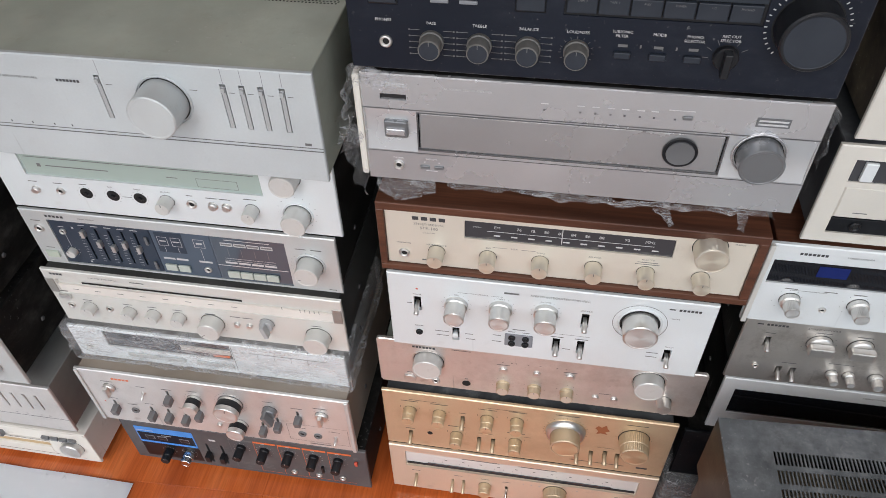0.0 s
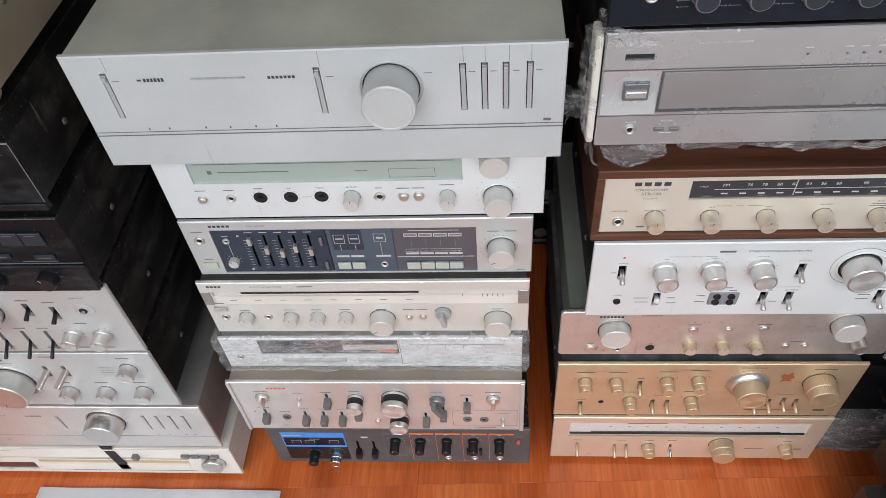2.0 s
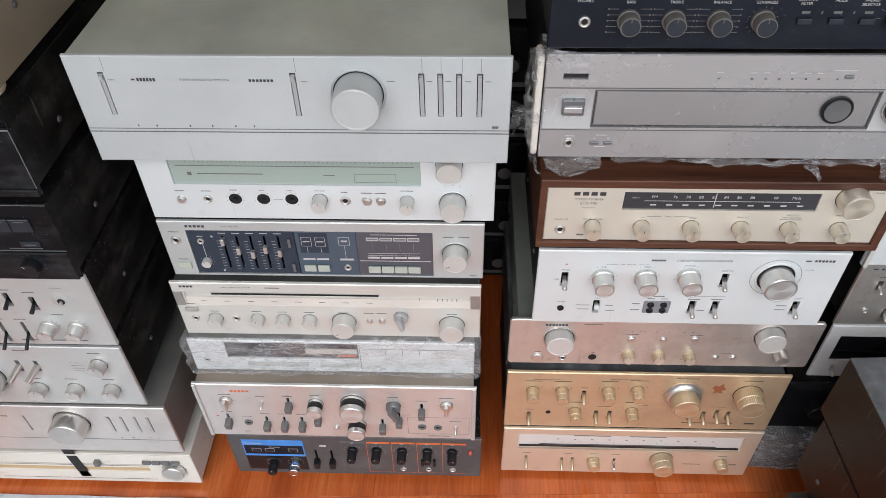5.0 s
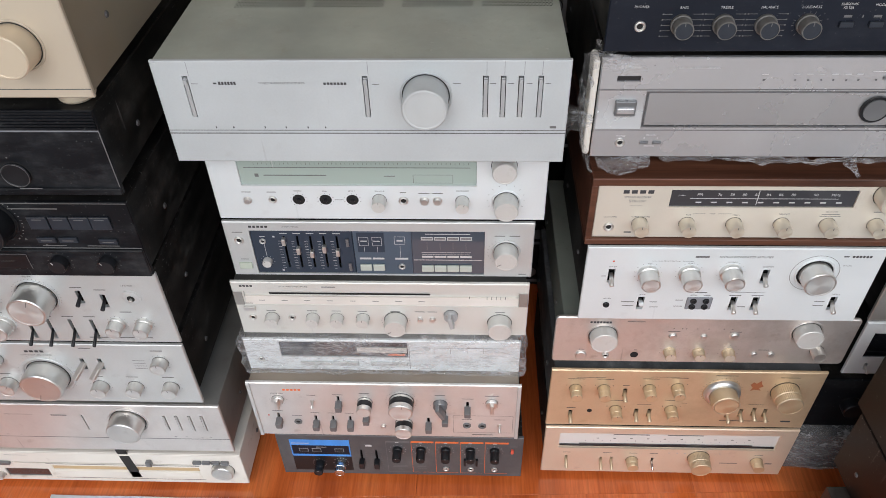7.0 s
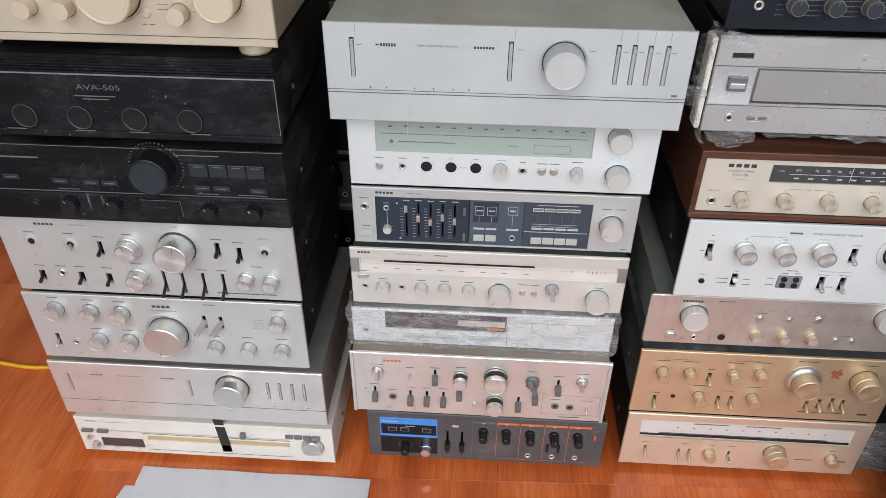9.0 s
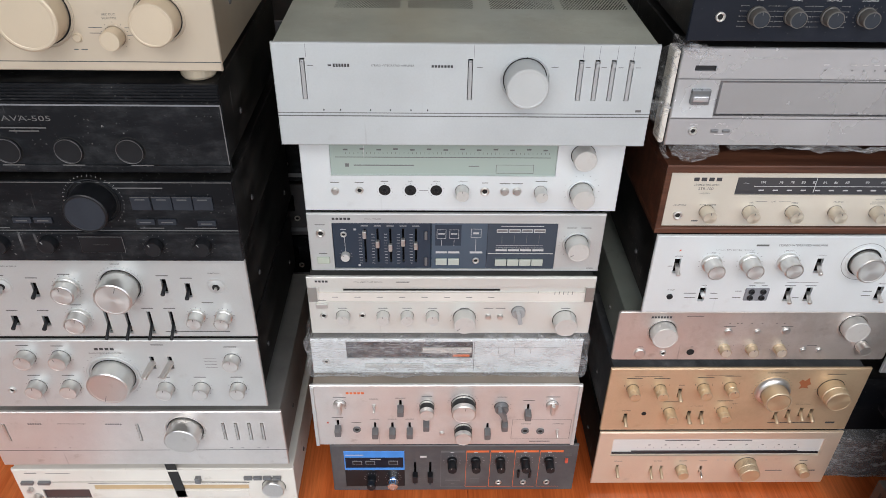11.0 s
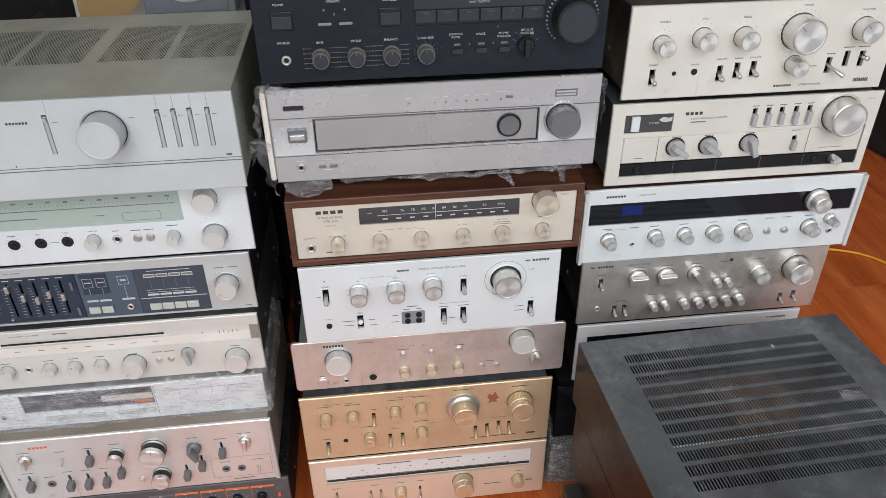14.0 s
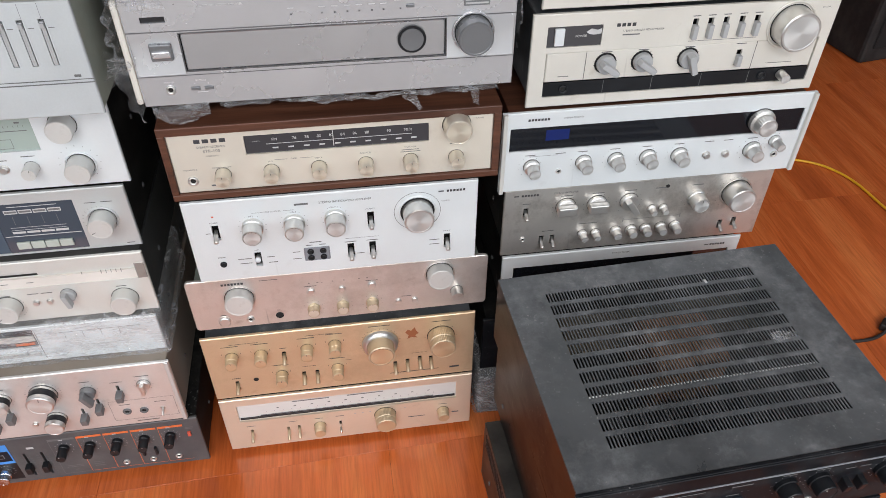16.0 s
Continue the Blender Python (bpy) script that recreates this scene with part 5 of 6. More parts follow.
d.ticks(329, 33, 14, 6, INK_GREY, -90, 60, 5)
d.knob(386, 67, 53, 28, KNOB_BLACK, KNOB_SLATE)
d.ticks(386, 66, 31, 31, INK_WHITE, length=2.4, w=1.0)
d.jack(34, 29, 12)
d.words([("NATURAL SOUND  STEREO AMPLIFIER", 95, 109, 3), ("POWER", 32, 95, 2.6), ("SPEAKERS", 96, 97, 2.6), ("A", 84, 87, 2.4), ("B", 109, 87, 2.4), ("RICHNESS", 162, 96, 2.6), ("INPUT SELECTOR", 270, 90, 2.4), ("PHONES", 33, 50, 2.8), ("BASS", 76, 49, 2.8), ("TREBLE", 119, 49, 2.8), ("BALANCE", 162, 49, 2.8), ("LOUDNESS", 204, 49, 2.8), ("SUBSONIC", 241, 52, 2.6), ("FILTER", 241, 48, 2.6), ("MODE", 272, 51, 2.8), ("PHONO", 301, 51, 2.6), ("SELECTOR", 301, 47, 2.6), ("REC OUT", 330, 53.5, 2.6), ("SELECTOR", 330, 49.5, 2.6), ("VOLUME", 387, 104, 3)], INK_WHITE)
d.words([("TAPE 2", 204.5, 79, 2), ("TAPE 1", 230.8, 79, 2), ("AUX", 257, 79, 2), ("TUNER", 283.4, 79, 2), ("CD", 309.7, 79, 2), ("PHONO", 336, 79, 2)], INK_GREY, -2.8)
d.logo(22, 109, 22, 5, 6, INK_WHITE)
d.bars([(330, 120, 70, 1.6)], INK_WHITE)
d.bars([(96, 82, 1.5, 3), (258, 39, 1.5, 3), (288, 39, 1.5, 3)] + [(u, 39, 8, 2.6) for u in (243, 273, 302)], INK_GREY)

# ---- far right stack ----
wb = new("wrapped_box")
wb.location = (0.232, 0.603, 0.0)
tagged(wb, "grey equipment box wrapped in clear plastic on the floor", "box", "stacked hi-fi units")
part("box_body", box(0, 0.4, 0, 0.3, 0.0, 0.1, 0.002), DARKGREY, wb)
part("plastic_wrap", wrap_box(-0.006, 0.406, -0.008, 0.306, 0.003, 0.107, 12, 0.005, 8), FILM_BAG, wb, "crinkled clear film", True)

d = Deck("stereo_amplifier", "black stereo amplifier mostly hidden in shadow", 0.236, 0.655, 0.113, 0.235, 0.613, 0.104, BLACK, BLACK_SIDE, 0.3)
d.knob(60, 62, 34, 18, KNOB_BLACK, KNOB_BLACK)
d.bars([(150, 80, 60, 2), (250, 60, 30, 2)], INK_GREY)
t = d.top

d = Deck("stereo_tuner", "silver stereo tuner with a black dial and white trim", 0.262, 0.65, 0.243, 0.362, 0.62, t, ALU_WHITE, BLACK_SIDE, 0.3, holes=[(18, 372, 40, 96)] + slots([(30, 20), (60, 20)], 5, 14), category="tuner")
d.pane(18, 372, 40, 96, DIAL_BLACK, "tuning_dial")
d.words([("STEREO TUNER", 190, 108, 3)], INK_GREY)
d.logo(350, 107, 26, 3.4, 6)
d.bars([(332, 107, 7, 2)], INK)
d.lever(30, 20)
d.lever(60, 20)
d.knob(300, 20, 22, 18)
t = d.top

SW = [(33, 80), (61, 25), (78, 25), (345, 24), (367, 27)]
d = Deck("integrated_amplifier", "tarnished silver integrated amplifier with rows of small knobs", 0.256, 0.663, 0.372, 0.493, 0.615, t, ALU_WORN, BLACK_SIDE, 0.33, holes=slots(SW, 7, 16))
for u, v in SW:
    d.lever(u, v, 6, 14, 28)
for u in (92, 139):
    d.knob(u, 86, 29, 16, KNOB, KNOB, "flat")
d.knob(188, 86, 27, 20, style="wing", turn=-35)
d.knob(293, 81, 25, 23, style="skirt", mark=0)
d.knob(355, 85, 42, 26, ring=50)
for u, s in ((124, 14), (144, 14), (176, 17), (200, 17), (223, 17), (247, 17), (270, 17)):
    d.knob(u, 31, s, 17, style="step")
for u in (226, 244):
    d.knob(u, 68, 13, 15, style="step")
d.jack(32, 30, 8)
d.ticks(351, 84, 27, 25, length=1.5)
for u in (92, 139, 188, 291):
    d.ticks(u, 84, 19, 11, length=1.5)
d.logo(37, 111, 26, 3.4, 6)
d.bars([(17, 111, 7, 2)], INK)
d.words([("STEREO AMPLIFIER", 90, 111, 3.2)], INK_GREY)
d.bars([(u, 105, 18, 1.3) for u in (92, 139, 188, 235, 291, 351)] + [(130, 50, 30, 1), (230, 50, 90, 0.6), (185, 50, 0.6, 8), (275, 50, 0.6, 8), (33, 96, 12, 1.2), (70, 42, 18, 1.2)], INK_GREY)
d.hole(244, 107, 6)
t = d.top

d = Deck("stereo_receiver", "silver stereo receiver with a long black tuning window", 0.243, 0.678, 0.5, 0.625, 0.605, t, ALU_WHITE, WALNUT, 0.33, holes=[(11, 424, 66, 102)], inset=10, category="receiver")
d.pane(11, 424, 66, 102, DIAL_BLACK, "tuning_window", 2.0, 4.0)
d.slab(60, 92, 80, 96, DIAL_BLUE, "dial_glow", -1.2, 0, 1.9)
d.slab(0.2, 6, 0, 125, ALU_WARM, "side_trim", 5, 0.8, 1)
d.slab(429, 434.8, 0, 125, ALU_WARM, "side_trim", 5, 0.8, 1)
d.knob(363, 87, 36, 23, style="step")
for u, v, s in ((391, 52, 17), (360, 40, 25), (41, 41, 22), (114, 42, 22), (160, 42, 22), (206, 42, 23), (252, 41, 23)):
    d.knob(u + 3, v, s, 22, style="step", mark=None)
    d.ticks(u, v, s / 2 + 4, 9, length=1.3)
for u in (296, 324):
    d.round_button(u, 37, 9, 6)
d.jack(400, 29, 10)
d.jack(83, 30, 8)
d.logo(48, 114, 30, 3.4, 7)
d.words([("STEREO RECEIVER", 95, 114, 2.4)], INK_GREY)
d.bars([(u, 59, 14, 1.2) for u in (41, 83, 114, 160, 206, 252, 296, 324, 360)] + [(60, 57, 40, 0.5)], INK_GREY)
t = d.top

SL5 = (206, 226, 246, 267, 287)
d = Deck("integrated_amplifier", "ivory-silver amplifier with a black control strip and large knob", 0.273, 0.667, 0.628, 0.753, 0.612, t, IVORY, BLACK_DUSTY, 0.33, holes=[(19, 88, 82, 109), (20, 381, 14, 75)] + slots([(u, 97) for u in SL5], 7, 25))
d.pane(19, 88, 82, 109, DIAL_SMOKE, "power_window", 1.5, 4)
d.button(34, 96, 12, 22, 3, ALU_WHITE, "power_key", 1, 1.3)
d.words([("POWER", 62, 95, 3)], INK_WHITE, 1.3)
d.slab(20.3, 380.7, 14.3, 33, KNOB_BLACK, "black_strip", -1.5, 0.3, 4)
part("lower_panel", plate_mesh(0.3585, 0.0395, 0.003, [tuple(a * MM for a in q) for q in slots([(255, 18)], 7, 22)]), IVORY, d.root).location = (0.0213, 0.001, 0.0345)
for u in (72, 297):
    d.groove_or_glint(u - 0.4, u + 0.4, 35, 74).location.y = 0.0008
for u in SL5:
    d.button(u, 93, 6.6, 18, 7, SLIDER, "slider_tab", 1.2, 2)
d.button(276, 50, 6.4, 15, 7, SLIDER, "slider_tab", 1.2, 2)
for u in (98, 146, 207):
    d.knob(u, 57, 24, 21, SLIDER, SLIDER, "wing", turn=-55 if u < 200 else -20)
    part("knob_surround", lathe([(0.0142, -0.0004), (0.0118, -0.0008)], 36), CAVITY, d.root).location = (u * MM, 0.001, 0.057)
    d.ticks(u, 57, 14, 15, INK, length=1.4, y=0.7)
d.knob(335, 94, 52, 26, ring=64)
for u in (47, 317):
    d.jack(u, 24, 12, KNOB_BLACK).location.y = 0.0015
d.knob(343, 25, 13, 16, gap=False)
d.bars([(u, 24, 0.8, 18) for u in (100, 165, 232, 298)], INK_GREY, 1.2)
d.logo(117, 107, 26, 4.4, 4)
d.words([("STEREO INTEGRATED AMPLIFIER", 140, 99, 2.6), ("VOLUME", 376, 115, 2)], INK_GREY)
d.bars([(125, 94, 22, 1.6), (247, 80, 90, 0.6)] + [(u, 113, 10, 1.2) for u in SL5], INK_GREY)
d.bars([(u, 72, 14, 1.1) for u in (98, 146, 207, 276)] + [(45, 42, 14, 1.1), (335, 42, 36, 0.8)], INK_GREY, 0.7)
bm = bmesh.new()
bm.faces.new([bm.verts.new((u * MM, 0.001, v * MM)) for u, v in ((68, 100), (74, 104), (82, 102), (87, 104), (87, 97), (78, 96), (72, 97))])
part("torn_label", bm, INK_WHITE, d.root, "torn white sticker scrap")
t = d.top

SW = [(39, 31), (133, 32), (157, 35), (180, 36), (288, 36), (312, 44), (334, 43)]
d = Deck("integrated_amplifier", "ivory integrated amplifier with turned knobs, toggles and a dusty lid", 0.283, 0.657, 0.758, 0.884, 0.615, t, IVORY, surface("brown_dusty_lid", (0.03, 0.025, 0.02), 0.55, 0.0, dust=0.75, dust_colour=(0.26, 0.21, 0.15), wear=0.3, specks=0.6), 0.3, holes=slots(SW, 8, 22), inset=6)
for u, v in SW[:4]:
    d.lever(u, v, 7, 15, 22)
d.lever(288, 36, 6, 26, 25).rotation_euler = (radians(25), 0, radians(40))
d.lever(334, 46, 7, 14, -5)
for u, v, s in ((46, 78, 24), (100, 84, 27), (157, 83, 27), (324, 87, 31), (236, 42, 24)):
    d.knob(u, v - 2, s, 23, mark=-40)
    d.ticks(u, v, s / 2 + 4, 11, length=1.6)
d.knob(233, 85, 47, 30, mark=-45)
d.ticks(235, 85, 28, 21, length=2)
d.hole(69, 35, 6)
d.hole(97, 36, 9)
d.words([("SPEAKERS", 46, 105, 2.6), ("BASS", 100, 107, 2.6), ("TREBLE", 157, 107, 2.6), ("VOLUME", 238, 119, 2.6), ("FUNCTION", 324, 110, 2.6), ("BALANCE", 236, 60, 2.4), ("POWER", 39, 48, 2.4), ("PHONES", 97, 46, 2.2), ("LOUDNESS", 180, 52, 2.2), ("STEREO AMPLIFIER", 268, 10, 2.8)], INK)
d.logo(228, 10, 26, 3, 7)
d.logo(342, 13, 22, 5, 8)
d.bars([(133, 52, 14, 1.2), (157, 52, 12, 1.2), (288, 52, 12, 1.2), (312, 60, 16, 1.2), (334, 60, 18, 1.2), (265, 36, 12, 1.2)], INK_GREY)
bm = bmesh.new()
for k in range(9):
    add_box(bm, 0.05 + k * 0.032, 0.062 + k * 0.032, 0.1, 0.24, 0.1218, 0.1224)
part("vent_slits", bm, CAVITY, d.root)
part("lid_scrap", box(0.098, 0.106, 0.052, 0.06, 0.1218, 0.1245, 0.001), INK_WHITE, d.root, "small white scrap on the lid")

# ---- black amplifiers standing in front ----
def side_vents(root, x, ys, zs):
    bm = bmesh.new()
    for y in ys:
        for z in zs:
            add_box(bm, x - 0.0006, x + 0.001, y, y + 0.004, z, z + 0.014)
    return part("side_vents", bm, CAVITY, root)


YAW = 2.0
d = Deck("power_amplifier", "dark grey steel amplifier with side vents on the floor", 0.222, 0.64, 0.015, 0.16, 0.17, 0.0, BLACK, surface("dark_vented_steel", (0.022, 0.02, 0.018), 0.42, 0.2, dust=0.15), 0.3, YAW, inset=3, drop=1, lift=6)
side_vents(d.root, 0.003, [0.05 + k * 0.0075 for k in range(32)], (0.098, 0.116))
t = d.top
d = Deck("stereo_amplifier", "black stereo amplifier with scratched dark brown sides", 0.244, 0.655, 0.165, 0.291, 0.185, t, BLACK, BROWN_SIDE, 0.325, YAW, inset=3, drop=1, lift=4)
d.knob(60, 60, 34, 20, KNOB_BLACK, KNOB_BLACK)
t = d.top
b = Deck("stereo_amplifier", "dusty black stereo amplifier with a slotted ventilated lid", 0.243, 0.665, 0.296, 0.416, 0.183, t, BLACK, BROWN_SIDE, 0.338, 2.4, inset=2, drop=1, lift=4, bare=True)
w, h = 0.422, 0.120
holes = []
for r in range(11):
    y0 = 0.046 + r * 0.0231
    for k in range(70):
        x0 = 0.0555 + k * 0.0043
        holes.append((x0, x0 + 0.0026, y0, y0 + 0.0168))
bm = plate_mesh(w - 0.004, 0.333, 0.0016, holes, 0.0006)
bmesh.ops.transform(bm, matrix=Matrix.Translation((0.002, 0.0055, h - 0.001)) @ Matrix.Rotation(radians(-90), 4, "X") @ Matrix.Scale(1, 4), verts=bm.verts)
part("slotted_lid", bm, BLACK_DUSTY, b.root, "dusty black lid with rows of slots")
part("side_panel", box(0.002, 0.0036, 0.005, 0.338, 0.004, h - 0.0027), BROWN_SIDE, b.root)
part("side_panel", box(w - 0.0036, w - 0.002, 0.005, 0.338, 0.004, h - 0.0027), BROWN_SIDE, b.root)
part("back_panel", box(0.0036, w - 0.0036, 0.336, 0.338, 0.004, h - 0.0027), BLACK_SIDE, b.root)
part("bottom_plate", box(0.0036, w - 0.0036, 0.005, 0.336, 0.004, 0.006), CAVITY, b.root)
part("heat_sink", box(0.06, 0.35, 0.08, 0.125, 0.006, 0.07, 0.002), CAVITY, b.root)
for k in range(28):
    part("heat_sink_fin", box(0.062 + k * 0.0103, 0.064 + k * 0.0103, 0.078, 0.121, 0.07, 0.088), DARKGREY, b.root)
part("heat_sink_edge", box(0.055, 0.356, 0.1228, 0.1252, h - 0.007, h - 0.0028), ALU_WHITE, b.root)
part("transformer", box(0.17, 0.27, 0.165, 0.255, 0.006, 0.1, 0.004), surface("brown_transformer", (0.3, 0.13, 0.05), 0.6, 0.2, dust=0.3), b.root)
part("circuit_board", box(0.02, 0.38, 0.26, 0.33, 0.03, 0.034), surface("brown_board", (0.1, 0.07, 0.035), 0.6, dust=0.5), b.root)
for fx in (0.05, w - 0.05):
    for fy in (0.06, 0.29):
        bm = lathe([(0, 0), (0.013, 0), (0.016, 0.004 - (t - 0.296)), (0, 0.004 - (t - 0.296))], 16)
        bmesh.ops.transform(bm, matrix=pose(fx, fy, t - 0.296, 90), verts=bm.verts)
        part("foot", bm, RUBBER, b.root)
b.slab(0, 422, 96, 120, BLACK, "upper_lip", 1.5, 1)
b.slab(0, 422, 93.9, 95.2, MIDGREY, "bright_trim_line", 2.2, 0.4)
b.knob(45, 36, 44, 22, KNOB_BLACK, KNOB_SLATE)
for u in (128, 160, 192):
    b.button(u, 54, 28, 15, 4, KNOB_SLATE)
    b.bars([(u, 67, 16, 1.5)], INK_GREY)
for u in (257, 299, 384):
    b.knob(u, 68, 25, 20, KNOB_BLACK, KNOB_BLACK, "skirt", mark=-30, mark_mat=INK_WHITE)
    b.ticks(u, 68, 17, 11, INK_WHITE)
    b.bars([(u, 88, 18, 1.6)], INK_GREY)
for u in (336, 355):
    b.paddle(u, 54, 8, 16, 12, KNOB_BLACK)
    b.bars([(u, 80, 14, 1.5)], INK_GREY)
for u in (226, 300):
    b.jack(u, 24, 12)
b.logo(36, 84, 40, 4, 7, INK_WHITE)
b.bars([(120, 84, 70, 1.6), (200, 84, 26, 2)], INK_GREY)
part("lid_scrap", crinkled(ribbon([(0.318, 0.168, h + 0.001), (0.336, 0.17, h + 0.0015), (0.354, 0.168, h + 0.001)], 0.014, 12, 0.002, 4), 0.002, 160, 6), FILM_MILKY, b.root, "torn scrap of clear film on the lid", True)
part("lid_fleck", box(0.281, 0.2845, 0.279, 0.286, h - 0.0012, h - 0.0002, 0.0003), INK_WHITE, b.root, "small white fleck on the lid")

# ---- things on the floor ----
def sheet(name, label, corners, z, sag, seed):
    bm = bmesh.new()
    a, b_, c, d_ = [Vector((*p, z)) for p in corners]
    n = 26
    g = []
    for i in range(n + 1):
        row = []
        for j in range(n + 1):
            p = a.lerp(b_, i / n).lerp(d_.lerp(c, i / n), j / n)
            p.z += abs(noise.noise(p * 6 + Vector((seed, 0, 0)))) * sag
            p.x += noise.noise(p * 4 + Vector((0, seed, 0))) * 0.01
            row.append(bm.verts.new(p))
        g.append(row)
    for i in range(n):
        for j in range(n):
            bm.faces.new((g[i][j], g[i + 1][j], g[i + 1][j + 1], g[i][j + 1]))
    bmesh.ops.solidify(bm, geom=bm.faces, thickness=-0.002)
    return tagged(mesh_ob(name, bm, FOAM, smooth=True), label, "foam sheet")


sheet("foam_sheet", "white packing foam sheet lying on the wooden floor", [(-1.065, 0.518), (-0.645, 0.517), (-0.66, 0.06), (-1.08, 0.06)], 0.004, 0.004, 3)
sheet("foam_sheet", "lower white packing foam sheet under another on the floor", [(-1.085, 0.478), (-0.75, 0.478), (-0.75, 0.1), (-1.13, 0.1)], 0.001, 0.003, 6)


def cable(name, label, points, radius, m):
    cu = bpy.data.curves.new(name, "CURVE")
    cu.dimensions, cu.bevel_depth, cu.bevel_resolution = "3D", radius, 3
    sp = cu.splines.new("BEZIER")
    sp.bezier_points.add(len(points) - 1)
    for bp, p in zip(sp.bezier_points, points):
        bp.co = p
        bp.handle_left_type = bp.handle_right_type = "AUTO"
    cu.materials.append(m)
    return tagged(new(name, cu), label, "cable")


YELLOW = plain("yellow_cable_sheath", (0.78, 0.42, 0.015), 0.45)
cable("yellow_cable", "yellow cable lying loose on the wooden floor", [(-2.2, 0.9, 0.005), (-1.7, 0.78, 0.005), (-1.478, 0.757, 0.005), (-1.36, 0.75, 0.005), (-1.24, 0.8, 0.005), (-1.2, 0.95, 0.005)], 0.0045, YELLOW)
cable("yellow_cable", "yellow cable curving over the wooden floor", [(0.72, 1.17, 0.004), (0.9, 1.26, 0.005), (1.08, 1.295, 0.005), (1.21, 1.282, 0.005), (1.297, 1.22, 0.005), (1.338, 1.04, 0.005), (1.36, 0.9, 0.005), (1.5, 0.7, 0.005)], 0.0033, YELLOW)
BLACK_WIRE = plain("black_cable_sheath", (0.015, 0.015, 0.015), 0.5)
cable("black_cable", "thin black cable lying on the wooden floor", [(0.72, 0.62, 0.005), (0.85, 0.64, 0.006), (1.0, 0.66, 0.005), (1.08, 0.67, 0.006), (1.12, 0.7, 0.02), (1.18, 0.74, 0.012)], 0.0035, BLACK_WIRE)
pl = new("mains_plug")
pl.matrix_world = pose(1.1, 0.69, 0.0, 0, 0, 40)
tagged(pl, "black mains plug lying on the wooden floor", "plug")
part("plug_body", box(-0.014, 0.014, -0.009, 0.009, 0.001, 0.018, 0.004, 3), BLACK_WIRE, pl)
for s in (-0.007, 0.007):
    part("plug_pin", box(0.0135, 0.028, s - 0.001, s + 0.001, 0.007, 0.012), CHROME, pl)

# ---- equipment standing behind ----
def back_stack(x, y, tops, seed, w=0.43):
    rnd = random.Random(seed)
    z, rest = 0.014, 0.0
    for top in tops:
        x0 = x + rnd.uniform(-0.008, 0.008)
        m = rnd.choice((BLACK, BLACK, DARKGREY, MIDGREY))
        q = Deck("stereo_component", "dark hi-fi component stacked in shadow behind the front row", x0, x0 + w, z, top, y + rnd.uniform(-0.01, 0.01), rest, m, BLACK_SIDE, 0.3, category="hi-fi component")
        hh = q.h
        q.slab(w * 300, w * 900, hh * 0.5, hh * 0.8, DIAL_BLACK, "display", 0.8)
        q.slab(10, w * 980, hh * 0.08, hh * 0.16, MIDGREY, "trim_strip", 0.8)
        for k in range(5):
            q.button(w * 420 + k * 34, hh * 0.32, 20, 6, 3, rnd.choice((MIDGREY, KNOB_GREY)))
        q.jack(w * 1000 - 40, hh * 0.35, 12)
        q.jack(w * 1000 - 70, hh * 0.35, 12)
        q.knob(60, hh * 0.5, 30, 16, KNOB_BLACK, KNOB_GREY)
        rest = q.top
        z = top + 0.012
    return rest


back_stack(-1.15, 1.0, (0.13, 0.25, 0.38, 0.5, 0.62, 0.7), 2)
back_stack(-0.70, 1.06, (0.13, 0.25, 0.38, 0.5, 0.62, 0.74), 4)
TOPB = back_stack(-0.255, 1.05, (0.12, 0.23, 0.36, 0.47, 0.6, 0.72, 0.8), 7)


def loudspeaker(name, label, x, y, w, dep, h, yaw, m, grille):
    s = new(name)
    s.matrix_world = pose(x, y, 0, 0, 0, yaw)
    tagged(s, label, "loudspeaker", "black loudspeakers")
    part("cabinet", box(0, w, 0, dep, 0.0, h, 0.012, 2), m, s)
    part("grille", box(0.03, w - 0.03, -0.008, 0.0, 0.05, h - 0.05, 0.004), grille, s)
    part("badge", box(w * 0.12, w * 0.12 + 0.03, -0.0105, -0.008, 0.1, 0.13, 0.001), INK_GREY, s, "small grey square badge")
    return s


CLOTH = surface("black_grille_cloth", (0.012, 0.012, 0.013), 0.85, wear=0.3, relief=0.4)
BOXBLACK = surface("black_textured_cabinet", (0.014, 0.014, 0.015), 0.7, dust=0.1, relief=0.4)
loudspeaker("loudspeaker", "large black loudspeaker cabinet standing on the wooden floor", 1.699, 1.762, 0.6, 0.5, 1.25, 9, BOXBLACK, CLOTH)
for k in range(5):
    loudspeaker("loudspeaker", "tall black loudspeaker cabinet standing in a row", -1.2 + k * 0.52, 2.0 + 0.02 * (k % 2), 0.5, 0.45, 1.35, 0, BOXBLACK, CLOTH)

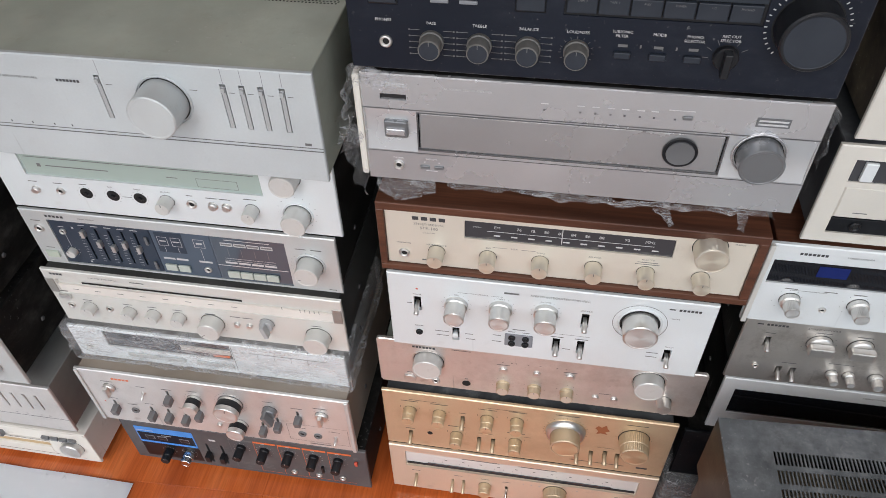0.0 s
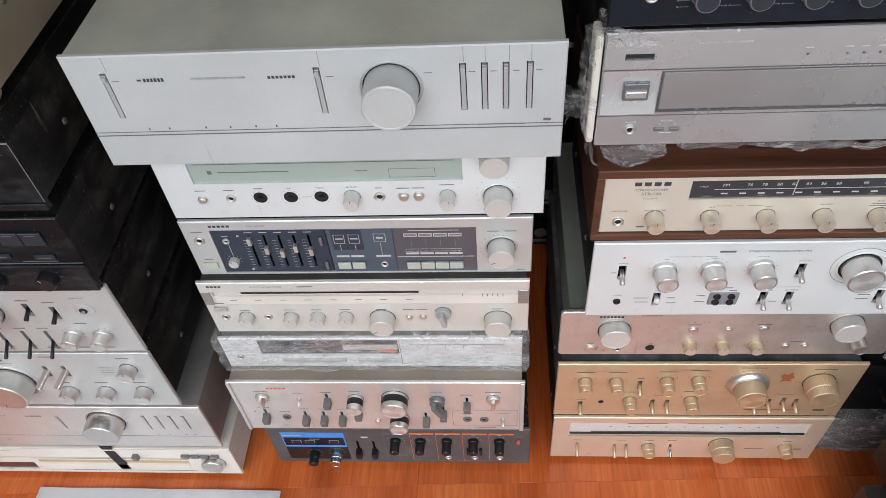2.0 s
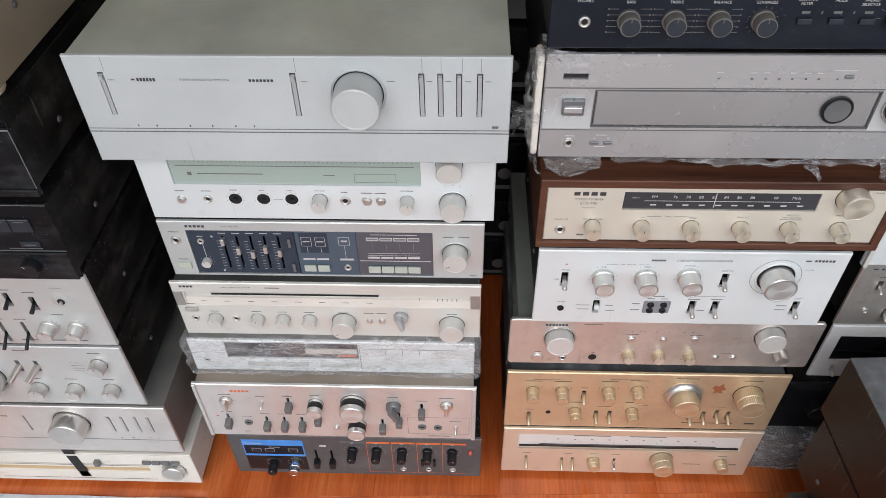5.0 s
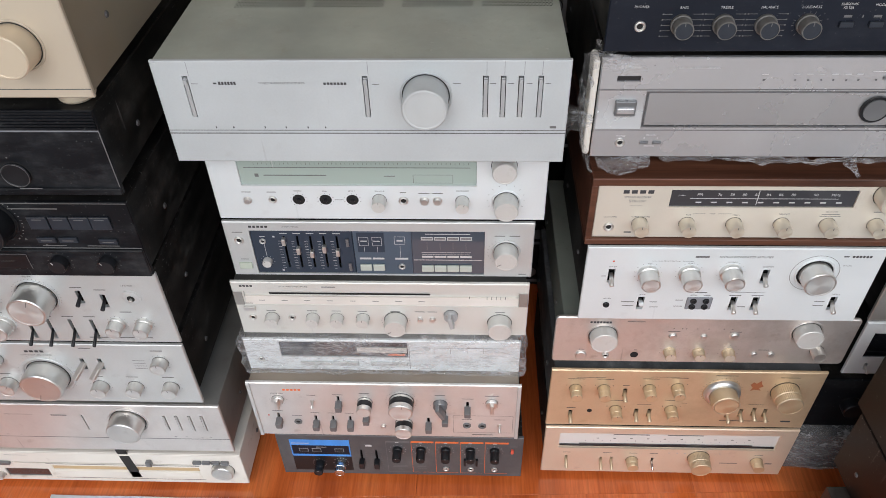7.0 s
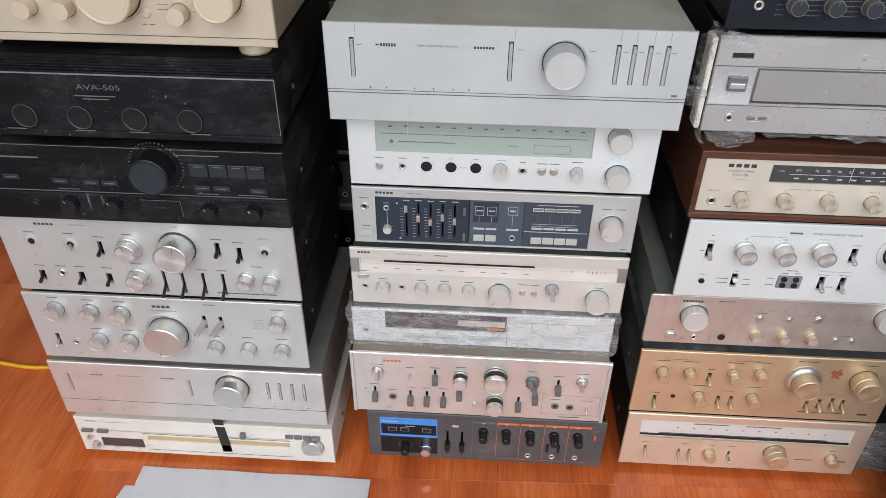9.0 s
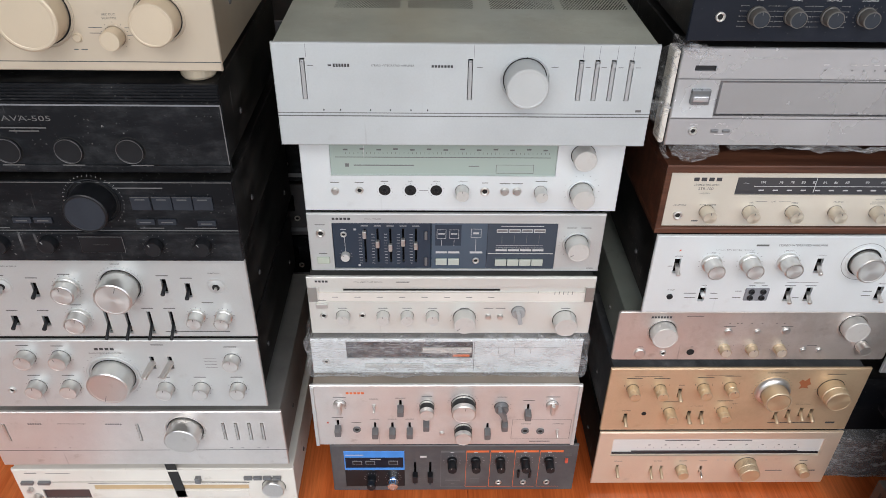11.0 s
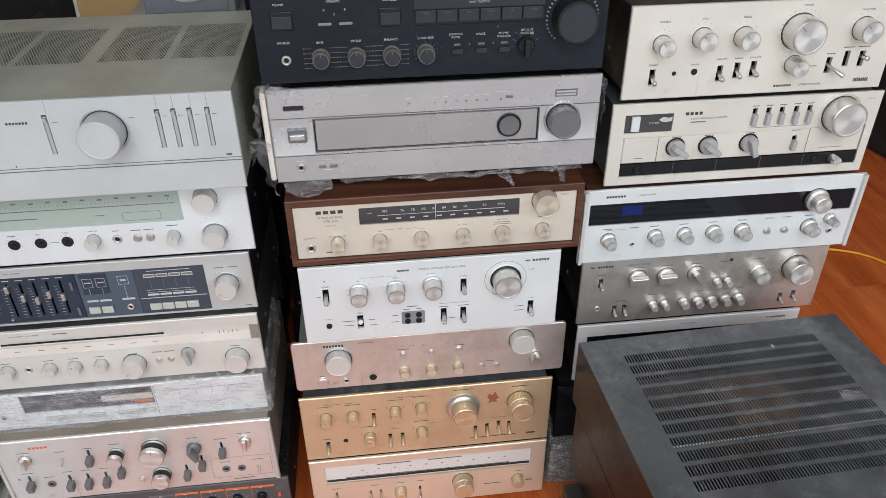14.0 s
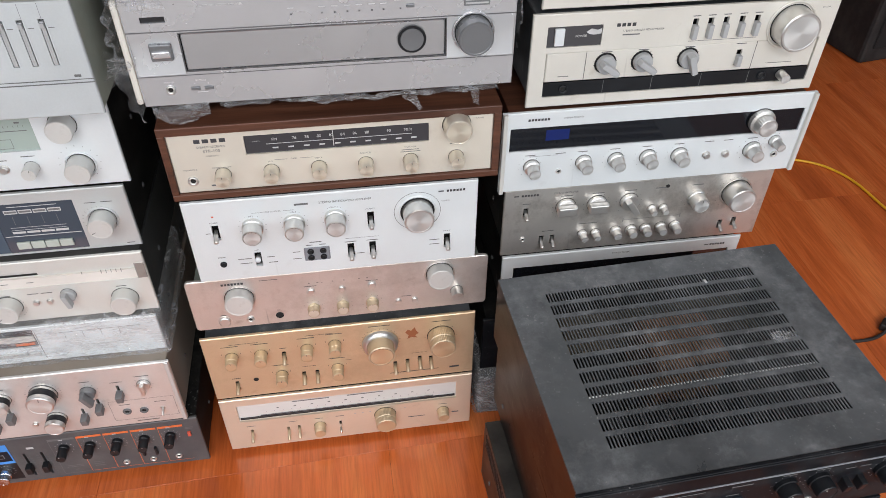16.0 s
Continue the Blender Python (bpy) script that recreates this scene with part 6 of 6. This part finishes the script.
tb = tagged(mesh_ob("tan_board", box(-0.10, 0.115, 0, 0.018, 0, 0.36, 0.001), surface("tan_particle_board", (0.5, 0.33, 0.14), 0.6, wear=0.1, relief=0.15)), "tan wooden board leaning upright behind the amplifiers", "board")
tb.matrix_world = pose(-0.49, 1.2, 0.737, -4, 0, 0)
part("white_edge", box(-0.106, -0.1, -0.001, 0.019, 0, 0.36), OFFWHITE, tb, "white edging strip")
ms = new("mini_speaker")
ms.matrix_world = pose(-0.43, 1.06, 0.772, 0, 0, 3)
tagged(ms, "silver-grey mini speaker with a round white ring", "speaker")
GREYP = surface("blue_grey_plastic", (0.24, 0.255, 0.28), 0.4, 0.2, wear=0.05)
part("speaker_body", box(0, 0.155, 0.004, 0.15, 0, 0.24, 0.006, 2), STEEL, ms)
part("speaker_front", box(0.0, 0.155, -0.006, 0.004, 0, 0.24, 0.004, 2), GREYP, ms)
part("speaker_inset", box(0.012, 0.142, -0.009, -0.006, 0.01, 0.23, 0.002), GREYP, ms)
o = part("speaker_ring", lathe([(0.055, -0.009), (0.053, -0.014), (0.044, -0.012), (0.04, -0.0095)], 40), ALU_WHITE, ms, smooth=True)
o.location = (0.077, 0, 0.082)
o = part("speaker_cone", lathe([(0.044, -0.0098), (0.015, -0.0092), (0.0, -0.013)], 32), KNOB_BLACK, ms, smooth=True)
o.location = (0.077, 0, 0.082)
ub = tagged(mesh_ob("grey_component", box(0, 0.24, 0, 0.22, 0, 0.034, 0.003), surface("grey_component_case", (0.34, 0.36, 0.38), 0.45, 0.2)), "low grey component case under the mini speaker", "hi-fi component")
ub.matrix_world = pose(-0.47, 1.03, 0.737, 0, 0, 2)

# ---- floor boards ----
W, D = 0.4865, 0.53
me = None
for i in range(-6, 9):
    for j in range(-1, 6):
        if me is None:
            bm = bmesh.new()
            g = 0.00018
            vs = []
            for zz, e in ((-0.0035, 0.0), (-0.0002, 0.0), (0.0, 0.0002)):
                vs.append([bm.verts.new((x, y + 0.035 * x, zz)) for x, y in ((g + e, g + e), (W - g - e, g + e), (W - g - e, D - g - e), (g + e, D - g - e))])
            for a, b_ in zip(vs, vs[1:]):
                for k in range(4):
                    bm.faces.new((a[k], a[(k + 1) % 4], b_[(k + 1) % 4], b_[k]))
            bm.faces.new(vs[-1])
            bmesh.ops.recalc_face_normals(bm, faces=bm.faces)
            me = bpy.data.meshes.new("floor_board")
            bm.to_mesh(me)
            bm.free()
            me.materials.append(FLOOR)
        x = 0.066 + i * W
        ob = new("floor_board", me)
        ob.location = (x, 0.5485 + j * D + 0.035 * (x - 0.066), 0)
        ob.parent = FLOOR_OB
